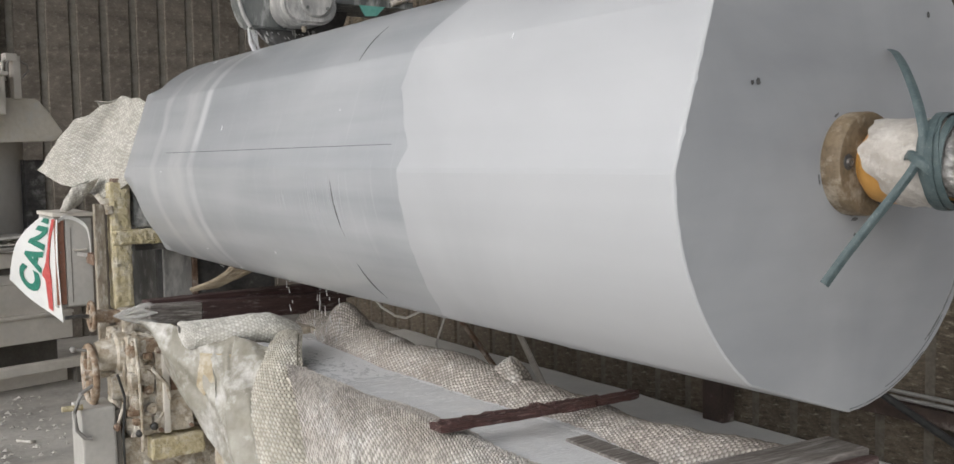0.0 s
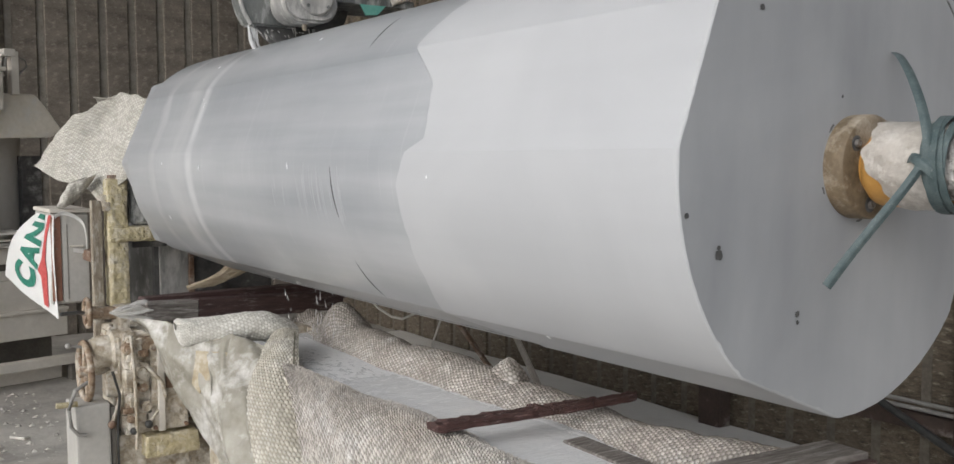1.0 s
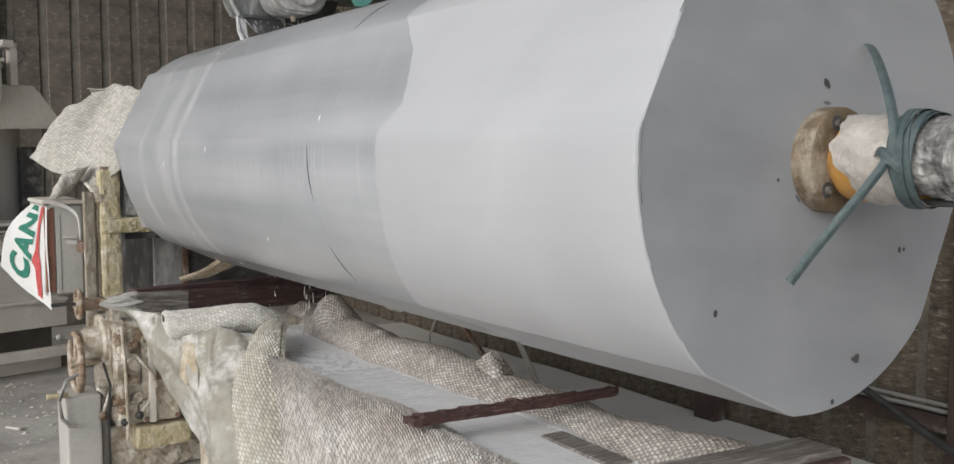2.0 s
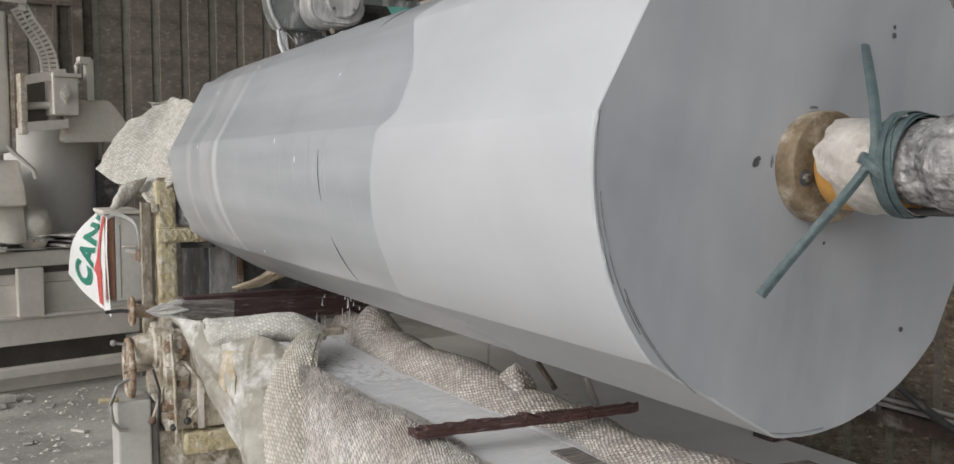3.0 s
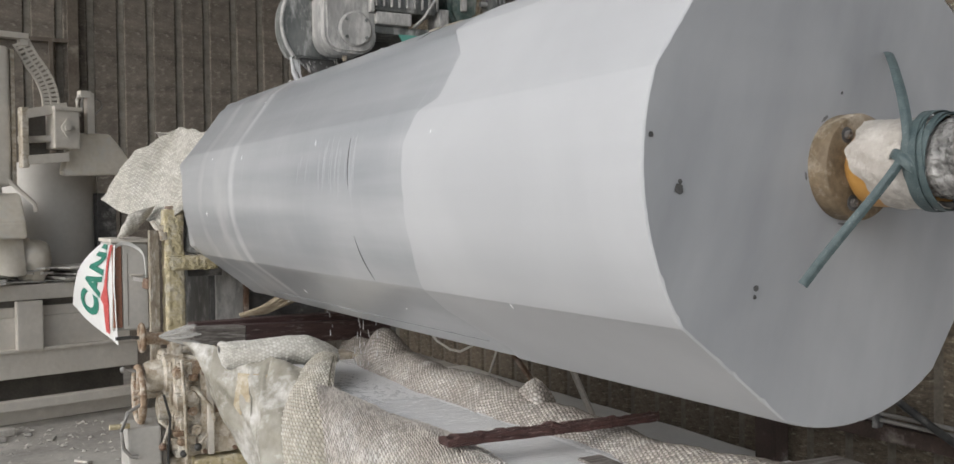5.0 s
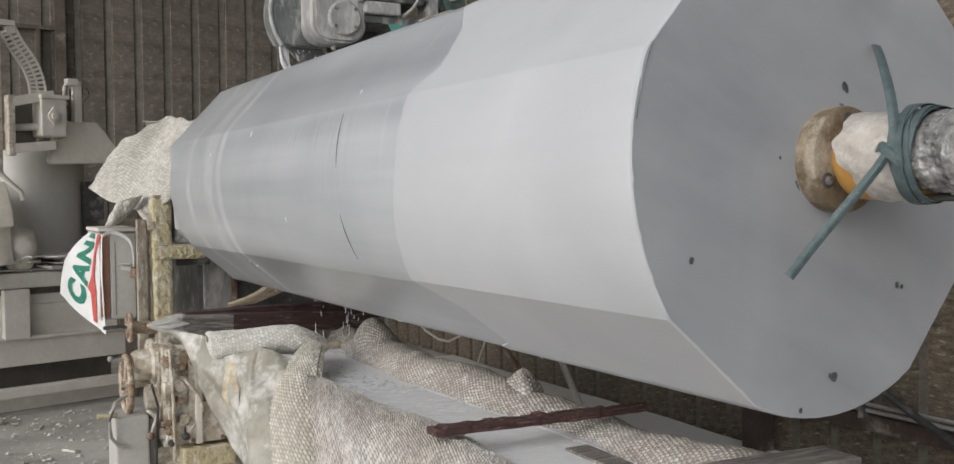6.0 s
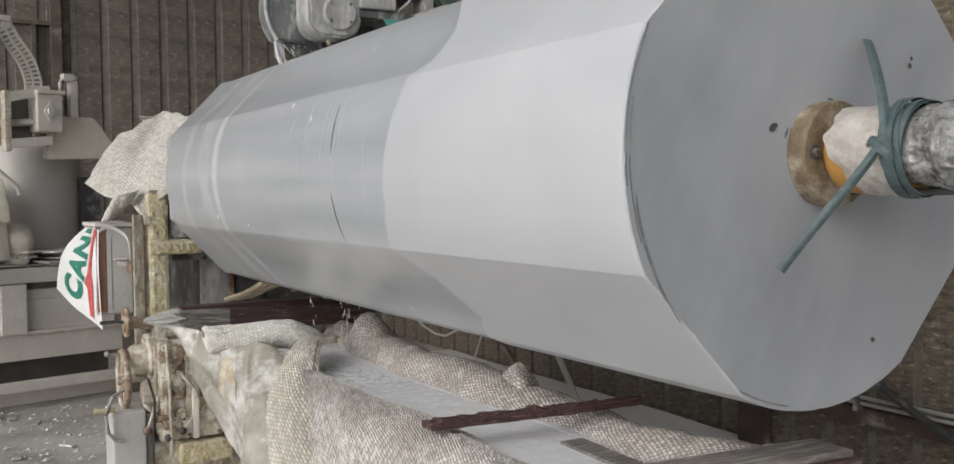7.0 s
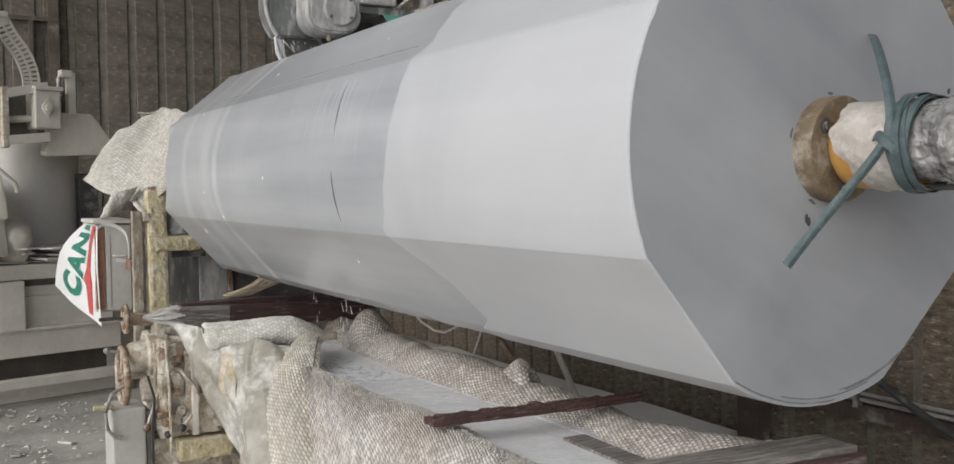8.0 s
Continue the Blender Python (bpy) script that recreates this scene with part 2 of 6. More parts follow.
WHITE_DUST = (0.62, 0.60, 0.56)
M = {
    "wet": marble("wet_cut_marble", (0.315, 0.332, 0.354), (0.475, 0.49, 0.51), 0.32, 0.45,
                  [(2.91, 0.055, 0.05, (0.62, 0.63, 0.64)), (3.10, 0.12, 0.30, (0.52, 0.53, 0.54)), (3.45, 0.07, 0.25, (0.52, 0.53, 0.54))], 0.6, (9, 0.5, 9), (0.62, 0.63, 0.64)),
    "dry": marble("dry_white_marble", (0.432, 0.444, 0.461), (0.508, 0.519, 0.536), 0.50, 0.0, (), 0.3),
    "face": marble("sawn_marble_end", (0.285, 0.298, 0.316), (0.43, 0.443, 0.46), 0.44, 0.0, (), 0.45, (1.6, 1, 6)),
    "grease": surface("grease_smudge", (0.11, 0.11, 0.11), (0.20, 0.20, 0.20), 50, 0.6, 0, alpha=0.55),
    # dark tone that paints the reflection along a flat's edge
    "mark": surface("dark_edge_reflection", (0.23, 0.24, 0.255), (0.33, 0.34, 0.355), 9, 0.6, 0.1, alpha=0.6),
    "pit": surface("dark_pit", (0.05, 0.05, 0.05), (0.12, 0.12, 0.12), 40, 0.9),
    "flange": surface("dirty_brass_flange", (0.095, 0.07, 0.042), (0.235, 0.175, 0.11), 14, 0.6, 0.2, 90, (0.42, 0.37, 0.30), 0.45, 9),
    "brass": surface("amber_plastic_cap", (0.40, 0.20, 0.045), (0.52, 0.29, 0.085), 10, 0.4, 0.05),
    "bolt_steel": surface("greasy_bolt_steel", (0.16, 0.15, 0.14), (0.34, 0.32, 0.30), 60, 0.4, 0.05, metal=0.6),
    "wrap": surface("slurry_crusted_plastic", (0.33, 0.30, 0.265), (0.49, 0.46, 0.42), 18, 0.3, 0.4, 60, (0.58, 0.555, 0.515), 0.4, 22),
    "teal": surface("teal_strapping", (0.042, 0.068, 0.072), (0.098, 0.130, 0.133), 34, 0.5, 0.3, 320, (0.26, 0.295, 0.29), 0.10, 150),
    "foil": surface("crinkled_clear_tape", (0.10, 0.098, 0.095), (0.40, 0.395, 0.385), 16, 0.16, 0.8, 60, (0.50, 0.49, 0.48), 0.30, 11, metal=0.15),
    "black": surface("black_rubber", (0.02, 0.02, 0.02), (0.05, 0.05, 0.048), 20, 0.5, 0.1, dust=(0.3, 0.29, 0.27), dust_amount=0.2),
    "panel": surface("stained_corrugated_sheet", (0.100, 0.085, 0.071), (0.245, 0.214, 0.180), 4.5, 0.75, 0.4, 55, (0.33, 0.30, 0.255), 0.30, 13.0, stretch=(1, 1, 2.0), space="Object", rnd=0.14),
    "rib": surface("pale_sheet_rib", (0.19, 0.173, 0.150), (0.32, 0.297, 0.262), 6, 0.8, 0.2, 40, (0.17, 0.15, 0.13), 0.30, 9, rnd=0.10),
    # east wall: real rust streaks, base tones darkened to hold the wall's shade
    "panel_east": surface("shaded_rust_streaked_sheet", (0.034, 0.027, 0.020), (0.190, 0.152, 0.110), 9.0, 0.75, 0.5, 70, (0.40, 0.355, 0.28), 0.26, 12.0, stretch=(1.2, 1, 4.0), rnd=0.12),
    "rib_east": surface("shaded_sheet_rib", (0.085, 0.073, 0.058), (0.20, 0.178, 0.146), 6, 0.8, 0.2, 40, (0.10, 0.085, 0.07), 0.35, 9, rnd=0.10),
    "frame": surface("brown_steel_frame", (0.090, 0.072, 0.057), (0.17, 0.145, 0.118), 4, 0.75, 0.1, 40, (0.26, 0.235, 0.20), 0.3, 6),
    "floor": surface("dusty_concrete_floor", (0.25, 0.235, 0.215), (0.42, 0.40, 0.37), 1.5, 0.85, 0.4, 25, (0.52, 0.50, 0.46), 0.55, 0.9),
    "slurry_floor": surface("dried_marble_slurry", (0.68, 0.668, 0.64), (0.78, 0.768, 0.74), 2, 0.6, 0.15, 30),
    "ground": surface("yard_ground", (0.17, 0.155, 0.135), (0.27, 0.25, 0.22), 0.4, 0.95, 0.3, 8),
    "roof": surface("roof_sheet", (0.12, 0.115, 0.105), (0.2, 0.19, 0.175), 2, 0.8, 0.1),
    # last colour of each sack: painted gap shade with silt
    "sack": surface("woven_sack", (0.46, 0.445, 0.40), (0.63, 0.615, 0.575), 7, 0.8, 0.2, 130, (0.68, 0.67, 0.64), 0.30, 5, shade_silt=(0.34, 0.32, 0.275)),
    "sack_wet": surface("slurry_caked_woven_sack", (0.40, 0.362, 0.325), (0.62, 0.59, 0.55), 4, 0.6, 0.35, 110, (0.72, 0.705, 0.685), 0.36, 6, shade_silt=(0.150, 0.130, 0.110)),
    "sack_old": surface("yellowed_woven_sack", (0.42, 0.39, 0.325), (0.60, 0.575, 0.515), 5, 0.8, 0.2, 130, (0.66, 0.645, 0.60), 0.30, 5, shade_silt=(0.29, 0.265, 0.215)),
    "sack_white": surface("clean_white_woven_sack", (0.56, 0.55, 0.51), (0.72, 0.71, 0.68), 7, 0.7, 0.2, 130, (0.74, 0.735, 0.71), 0.30, 5, shade_silt=(0.44, 0.42, 0.37)),
    "sheet": surface("milky_plastic_sheet", (0.255, 0.236, 0.190), (0.44, 0.42, 0.365), 7, 0.28, 0.6, 25, (0.70, 0.69, 0.66), 0.40, 6, alpha=0.86),
    "film": surface("clear_plastic_film", (0.66, 0.65, 0.62), (0.86, 0.85, 0.82), 30, 0.2, 0.6, 70, alpha=0.38),
    "froth": surface("white_froth", (0.80, 0.81, 0.82), (0.88, 0.88, 0.89), 30, 0.5, 0.1),
    "beam": surface("dark_red_timber", (0.048, 0.027, 0.027), (0.100, 0.060, 0.056), 8, 0.5, 0.35, 60, (0.34, 0.30, 0.28), 0.22, 6, stretch=(1, 8, 8)),
    "beam_grey": surface("weathered_timber_end", (0.10, 0.085, 0.077), (0.27, 0.245, 0.225), 8, 0.8, 0.4, 60, (0.45, 0.43, 0.40), 0.4, 6, stretch=(1, 8, 8)),
    "plank": surface("red_brown_split_wood", (0.035, 0.016, 0.015), (0.14, 0.068, 0.060), 9, 0.7, 0.8, 50, (0.36, 0.27, 0.25), 0.2, 10, stretch=(1, 10, 10)),
    "water": surface("milky_slurry_water", (0.83, 0.845, 0.86), (0.90, 0.91, 0.92), 5, 0.25, 0.28, 40, (0.93, 0.93, 0.93), 0.30, 6, spec=0.35, stretch=(1, 3.0, 1)),
    "foam": surface("water_spray", (0.7, 0.71, 0.72), (0.85, 0.85, 0.86), 30, 0.15, 0.1, transmission=0.3),
    "crust": surface("slurry_crusted_iron", (0.27, 0.215, 0.15), (0.56, 0.51, 0.42), 14, 0.85, 0.6, 55, (0.68, 0.65, 0.59), 0.5, 12),
    "rust_crust": surface("crusted_rusty_iron", (0.15, 0.085, 0.05), (0.40, 0.31, 0.22), 18, 0.85, 0.5, 60, (0.55, 0.50, 0.43), 0.45, 14),
    "rust": surface("rusted_iron", (0.10, 0.055, 0.035), (0.26, 0.17, 0.12), 12, 0.8, 0.4, 60, (0.45, 0.40, 0.35), 0.4, 10),
    "yellow": surface("crusted_yellow_foam", (0.38, 0.32, 0.18), (0.60, 0.535, 0.37), 16, 0.9, 0.7, 60, (0.64, 0.60, 0.50), 0.40, 14),
    "cabinet": surface("dusty_grey_steel", (0.40, 0.39, 0.365), (0.52, 0.505, 0.475), 3, 0.6, 0.08, 40, (0.50, 0.485, 0.45), 0.3, 5),
    "redbrown": surface("red_oxide_paint", (0.20, 0.085, 0.05), (0.33, 0.17, 0.12), 10, 0.7, 0.1, dust=(0.45, 0.4, 0.36), dust_amount=0.3),
    "print_white": surface("white_printed_sack", (0.66, 0.66, 0.65), (0.76, 0.76, 0.75), 6, 0.6, 0.1, 150),
    "print_green": surface("green_ink", (0.01, 0.14, 0.09), (0.03, 0.22, 0.16), 30, 0.6, 0.05),
    "print_red": surface("red_ink", (0.45, 0.05, 0.05), (0.58, 0.12, 0.11), 30, 0.6, 0.05),
    "dark_iron": surface("wet_dark_casting", (0.055, 0.055, 0.055), (0.15, 0.147, 0.145), 7, 0.45, 0.3, 40, (0.42, 0.41, 0.40), 0.30, 7, metal=0.2),
    "motor": surface("slurry_streaked_motor", (0.075, 0.082, 0.081), (0.18, 0.188, 0.182), 9, 0.5, 0.3, 50, (0.45, 0.45, 0.44), 0.42, 14, stretch=(1, 1, 0.35)),
    "motor_pale": surface("slurry_coated_motor", (0.24, 0.24, 0.235), (0.42, 0.415, 0.40), 9, 0.6, 0.35, 40, (0.60, 0.59, 0.57), 0.5, 12, stretch=(1, 1, 0.35)),
    "green": surface("worn_green_paint", (0.05, 0.085, 0.075), (0.11, 0.16, 0.145), 9, 0.5, 0.2, dust=(0.36, 0.37, 0.35), dust_amount=0.55),
    "turquoise": surface("turquoise_plastic", (0.08, 0.30, 0.25), (0.16, 0.40, 0.34), 12, 0.5, 0.1),
    "bgpaint": surface("dust_covered_machine_paint", (0.56, 0.523, 0.465), (0.71, 0.672, 0.61), 3.5, 0.8, 0.2, 30, (0.60, 0.57, 0.52), 0.5, 4),
    # dark tone for painted shade in openings, and for a few dark parts
    "bgdark": surface("recess_shade_and_dark_parts", (0.10, 0.092, 0.08), (0.19, 0.175, 0.155), 5, 0.8, 0.1),
    "bgtank": surface("dusty_grey_tank", (0.50, 0.486, 0.457), (0.60, 0.584, 0.553), 1.5, 0.7, 0.05, 20),
    "guard": surface("yellowed_plastic_guard", (0.68, 0.625, 0.525), (0.84, 0.79, 0.70), 5, 0.4, 0.3, 30, (0.74, 0.715, 0.66), 0.4, 7, alpha=0.93),
    "slab": surface("stone_offcuts", (0.54, 0.522, 0.49), (0.74, 0.72, 0.68), 6, 0.85, 0.2, 40, rnd=0.15),
    "pipe": surface("white_pvc_pipe", (0.22, 0.213, 0.20), (0.33, 0.32, 0.305), 6, 0.5, 0.05, dust=(0.22, 0.20, 0.18), dust_amount=0.3),
    "oxide": surface("oxide_red_steel", (0.042, 0.029, 0.024), (0.088, 0.060, 0.050), 6, 0.7, 0.15, dust=(0.3, 0.27, 0.24), dust_amount=0.25),
    "stick": surface("bare_grey_stick", (0.36, 0.33, 0.29), (0.50, 0.47, 0.42), 9, 0.8, 0.3, stretch=(6, 6, 1)),
    "post_wood": surface("weathered_post_wood", (0.16, 0.125, 0.09), (0.36, 0.315, 0.25), 9, 0.85, 0.4, 60, (0.52, 0.49, 0.43), 0.42, 10, stretch=(4, 4, 1)),
    "straw": surface("straw_coloured_rags", (0.33, 0.265, 0.18), (0.56, 0.48, 0.37), 12, 0.9, 0.5, stretch=(1, 6, 6)),
    "scrap": surface("damp_packing", (0.30, 0.235, 0.145), (0.50, 0.44, 0.33), 9, 0.8, 0.4, 60, (0.58, 0.55, 0.48), 0.35, 9),
    "scrap_dark": surface("dirty_stitching", (0.11, 0.10, 0.075), (0.24, 0.22, 0.17), 60, 0.9, 0.3),
    "string": surface("pale_cord", (0.50, 0.49, 0.46), (0.62, 0.61, 0.58), 20, 0.8, 0.1),
    "debris": surface("stone_debris", (0.38, 0.36, 0.33), (0.58, 0.56, 0.52), 10, 0.9, 0.3, 60, rnd=0.2),
}


# ---- mesh helpers ----
def link(name, bm, material, parent=None, label="", smooth=False):
    me = bpy.data.meshes.new(name)
    bm.to_mesh(me)
    bm.free()
    return link_mesh(name, me, material, parent, label, smooth)


def link_mesh(name, me, material, parent=None, label="", smooth=False):
    me.materials.append(M[material])
    if smooth:
        me.shade_smooth()
        me.set_sharp_from_angle(angle=radians(38))
    ob = new(name, me)
    if parent is not None:
        ob.parent = parent
    if label:
        ob["label"] = label
    return ob


def part(name, bm, material, parent, label="", smooth=False):
    return link(name, bm, material, parent, label, smooth)


def thing(name, at, label, category, group="", kind=""):
    ob = new(name)
    ob.matrix_basis = at if isinstance(at, Matrix) else pose(*at)
    ob.empty_display_size = 0.1
    return tagged(ob, label, category, group, kind)


def add(bm, other):
    me = bpy.data.meshes.new("joined")
    other.to_mesh(me)
    other.free()
    bm.from_mesh(me)
    bpy.data.meshes.remove(me)
    return bm


def box(x0, x1, y0, y1, z0, z1, bevel=0.006, seg=2, m=None, rough=0.0):
    bm = bmesh.new()
    bmesh.ops.create_cube(bm, size=1)
    for v in bm.verts:
        v.co = ((x0 + x1) / 2 + v.co.x * (x1 - x0), (y0 + y1) / 2 + v.co.y * (y1 - y0), (z0 + z1) / 2 + v.co.z * (z1 - z0))
    if bevel:
        bmesh.ops.bevel(bm, geom=bm.edges[:], offset=bevel, segments=seg, affect="EDGES", profile=0.6)
    if rough:
        for v in bm.verts:
            v.co += noise.noise_vector(v.co * 9) * rough
    if m:
        bm.transform(m)
    return bm


def crusty(x0, x1, y0, y1, z0, z1, bevel, amp, scale=22.0):
    """A box whose faces are lumpy with crust."""
    bm = box(x0, x1, y0, y1, z0, z1, bevel, 2)
    step = max(0.013, max(x1 - x0, y1 - y0, z1 - z0) / 36)
    for axis, lo, hi in ((0, x0, x1), (1, y0, y1), (2, z0, z1)):
        for k in range(1, int((hi - lo) / step)):
            at, no = [0, 0, 0], [0, 0, 0]
            at[axis], no[axis] = lo + k * step, 1
            bmesh.ops.bisect_plane(bm, geom=bm.verts[:] + bm.edges[:] + bm.faces[:], plane_co=at, plane_no=no)
    bmesh.ops.recalc_face_normals(bm, faces=bm.faces[:])
    bm.normal_update()
    for v in bm.verts:
        v.co += v.normal * amp * (noise.noise(v.co * scale) + 0.6 * noise.noise(v.co * scale * 2.7))
    return bm


def tube(points, radius, sides=10, cap=True, radii=None):
    """A round bar along points."""
    pts = [Vector(p) for p in points]
    verts, faces = [], []
    up = Vector((0.13, 0.2, 0.97))
    for i, p in enumerate(pts):
        d = (pts[min(i + 1, len(pts) - 1)] - pts[max(i - 1, 0)]).normalized()
        a = d.cross(up)
        if a.length < 0.05:
            a = d.cross(Vector((1, 0, 0)))
        a.normalize()
        b = d.cross(a)
        r = radii[i] if radii else radius
        for k in range(sides):
            w = 2 * math.pi * k / sides
            verts.append(p + a * r * math.cos(w) + b * r * math.sin(w))
    for i in range(len(pts) - 1):
        for k in range(sides):
            q = (k + 1) % sides
            faces.append((i * sides + k, i * sides + q, (i + 1) * sides + q, (i + 1) * sides + k))
    if cap:
        faces.append(tuple(range(sides)))
        faces.append(tuple((len(pts) - 1) * sides + k for k in reversed(range(sides))))
    me = bpy.data.meshes.new("tube")
    me.from_pydata([tuple(v) for v in verts], [], faces)
    bm = bmesh.new()
    bm.from_mesh(me)
    bpy.data.meshes.remove(me)
    bmesh.ops.recalc_face_normals(bm, faces=bm.faces[:])
    return bm


def lathe(profile, sides=48, axis="y"):
    """Turns (radius, height) pairs round an axis."""
    verts, faces = [], []
    for r, h in profile:
        for k in range(sides):
            w = 2 * math.pi * k / sides
            c, s = r * math.cos(w), r * math.sin(w)
            verts.append({"y": (c, h, s), "z": (c, s, h), "x": (h, c, s)}[axis])
    for i in range(len(profile) - 1):
        for k in range(sides):
            q = (k + 1) % sides
            faces.append((i * sides + k, i * sides + q, (i + 1) * sides + q, (i + 1) * sides + k))
    faces.append(tuple(range(sides)))
    faces.append(tuple((len(profile) - 1) * sides + k for k in reversed(range(sides))))
    me = bpy.data.meshes.new("turned")
    me.from_pydata(verts, [], faces)
    bm = bmesh.new()
    bm.from_mesh(me)
    bpy.data.meshes.remove(me)
    bmesh.ops.recalc_face_normals(bm, faces=bm.faces[:])
    return bm


def prism(outline, y0, y1, axis="y", bevel=0.0):
    """A plate with an outline in (x, z), from y0 to y1 (or in (y, z) along x, or in (x, y) along z)."""
    def at(p, h):
        return {"y": (p[0], h, p[1]), "x": (h, p[0], p[1]), "z": (p[0], p[1], h)}[axis]
    n = len(outline)
    verts = [at(p, y0) for p in outline] + [at(p, y1) for p in outline]
    faces = [tuple(range(n)), tuple(range(2 * n - 1, n - 1, -1))] + [(i, (i + 1) % n, n + (i + 1) % n, n + i) for i in range(n)]
    me = bpy.data.meshes.new("plate")
    me.from_pydata(verts, [], faces)
    bm = bmesh.new()
    bm.from_mesh(me)
    bpy.data.meshes.remove(me)
    bmesh.ops.recalc_face_normals(bm, faces=bm.faces[:])
    if bevel:
        bmesh.ops.bevel(bm, geom=[e for e in bm.edges], offset=bevel, segments=2, affect="EDGES")
    return bm


def fbm(x, y, s, seed=0.0):
    """Cheap smooth noise on arrays."""
    o = np.zeros_like(x)
    rs = np.random.RandomState(int(seed * 97) + 5)
    for k in range(7):
        a, p, q = rs.uniform(0, 6.28, 3)
        f = s * (1.0 + 0.55 * k)
        o += np.sin(f * (x * np.cos(a) + y * np.sin(a)) + p) / (1.0 + 0.45 * k)
    return o / 3.0


def cloth(name, shape, nu, nv, lu, lv, material, parent=None, label="", cell=0.0, amp=0.004, thick=0.004, sag=0.0, seed=0.0):
    """A sheet given by shape(u, v), 0 to 1, with the lumps of a coarse weave of that cell in metres pressed into it."""
    u, v = np.meshgrid(np.linspace(0, 1, nu), np.linspace(0, 1, nv), indexing="ij")
    x, y, z = (np.asarray(c, float) + 0 * u for c in shape(u, v))
    p = np.stack([x, y, z], -1)
    du, dv = np.gradient(p, axis=0), np.gradient(p, axis=1)
    nrm = np.cross(du, dv)
    nrm /= np.linalg.norm(nrm, axis=-1, keepdims=True) + 1e-9
    h = sag * fbm(u * lu, v * lv, 9.0, seed) + 0.35 * sag * fbm(u * lu, v * lv, 26.0, seed + 1)
    if cell:
        a = u * lu / cell + 0.18 * fbm(u * lu, v * lv, 5.0, seed + 2) + 0.22 * fbm(u * lu, v * lv, 34.0, seed + 5)
        b = v * lv / cell + 0.25 * fbm(u * lu, v * lv, 5.0, seed + 3) + 0.22 * fbm(u * lu, v * lv, 31.0, seed + 6)
        k1, k2, k3 = 2 * np.pi * a, np.pi * (a + 1.732 * b), np.pi * (a - 1.732 * b)
        lump = np.clip((np.cos(k1) + np.cos(k2) + np.cos(k3) + 1.35) / 2.6, 0, 1) ** 0.7
        g1, g2 = np.round((a + 1.732 * b) / 2), np.round((a - 1.732 * b) / 2)
        grain = np.sin(g1 * 12.9898 + g2 * 78.233 + seed) * 43758.5453
        grain -= np.floor(grain)
        lump = lump * (0.50 + 0.55 * grain)
        h = h + amp * lump * (0.85 + 0.45 * fbm(u * lu, v * lv, 11.0, seed + 4))
    p = p + nrm * h[..., None]
    top = p.reshape(-1, 3)
    low = (p - nrm * thick).reshape(-1, 3)
    n = nu * nv
    i, j = np.meshgrid(np.arange(nu - 1), np.arange(nv - 1), indexing="ij")
    k = (i * nv + j).ravel()
    quad = np.stack([k, k + nv, k + nv + 1, k + 1], 1)
    back = quad[:, ::-1] + n
    edge = []
    for s in range(nu - 1):
        edge += [(s * nv, s * nv + n, (s + 1) * nv + n, (s + 1) * nv), (s * nv + nv - 1, (s + 1) * nv + nv - 1, (s + 1) * nv + nv - 1 + n, s * nv + nv - 1 + n)]
    for s in range(nv - 1):
        e = (nu - 1) * nv
        edge += [(s, s + 1, s + 1 + n, s + n), (e + s, e + s + n, e + s + 1 + n, e + s + 1)]
    me = bpy.data.meshes.new(name)
    me.from_pydata(np.concatenate([top, low]).tolist(), [], quad.tolist() + back.tolist() + edge)
    me.update()
    if cell:
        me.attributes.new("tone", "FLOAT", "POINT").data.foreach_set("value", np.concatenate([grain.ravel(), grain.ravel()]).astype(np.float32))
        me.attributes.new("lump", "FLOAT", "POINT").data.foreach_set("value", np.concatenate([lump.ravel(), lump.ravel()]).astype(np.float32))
    return link_mesh(name, me, material, parent, label, True)


def lerp(a, b, t):
    return a + (b - a) * t


def along(u, *pts):
    """Piecewise-smooth curve through points at even steps of u (arrays)."""
    pts = np.asarray(pts, float)
    n = len(pts) - 1
    s = np.clip(u, 0, 1) * n
    i = np.minimum(s.astype(int), n - 1)
    f = s - i
    f = f[..., None]
    p0, p1, p2, p3 = pts[np.maximum(i - 1, 0)], pts[i], pts[i + 1], pts[np.minimum(i + 2, n)]
    q = 0.5 * (2 * p1 + (p2 - p0) * f + (2 * p0 - 5 * p1 + 4 * p2 - p3) * f ** 2 + (3 * p1 - p0 - 3 * p2 + p3) * f ** 3)
    return q


# ---- the shed: floor, walls, added roof ----
EAST, NORTH = 4.40, 10.0
PITCH, FLAT, DEEP = 0.285, 0.20, 0.040


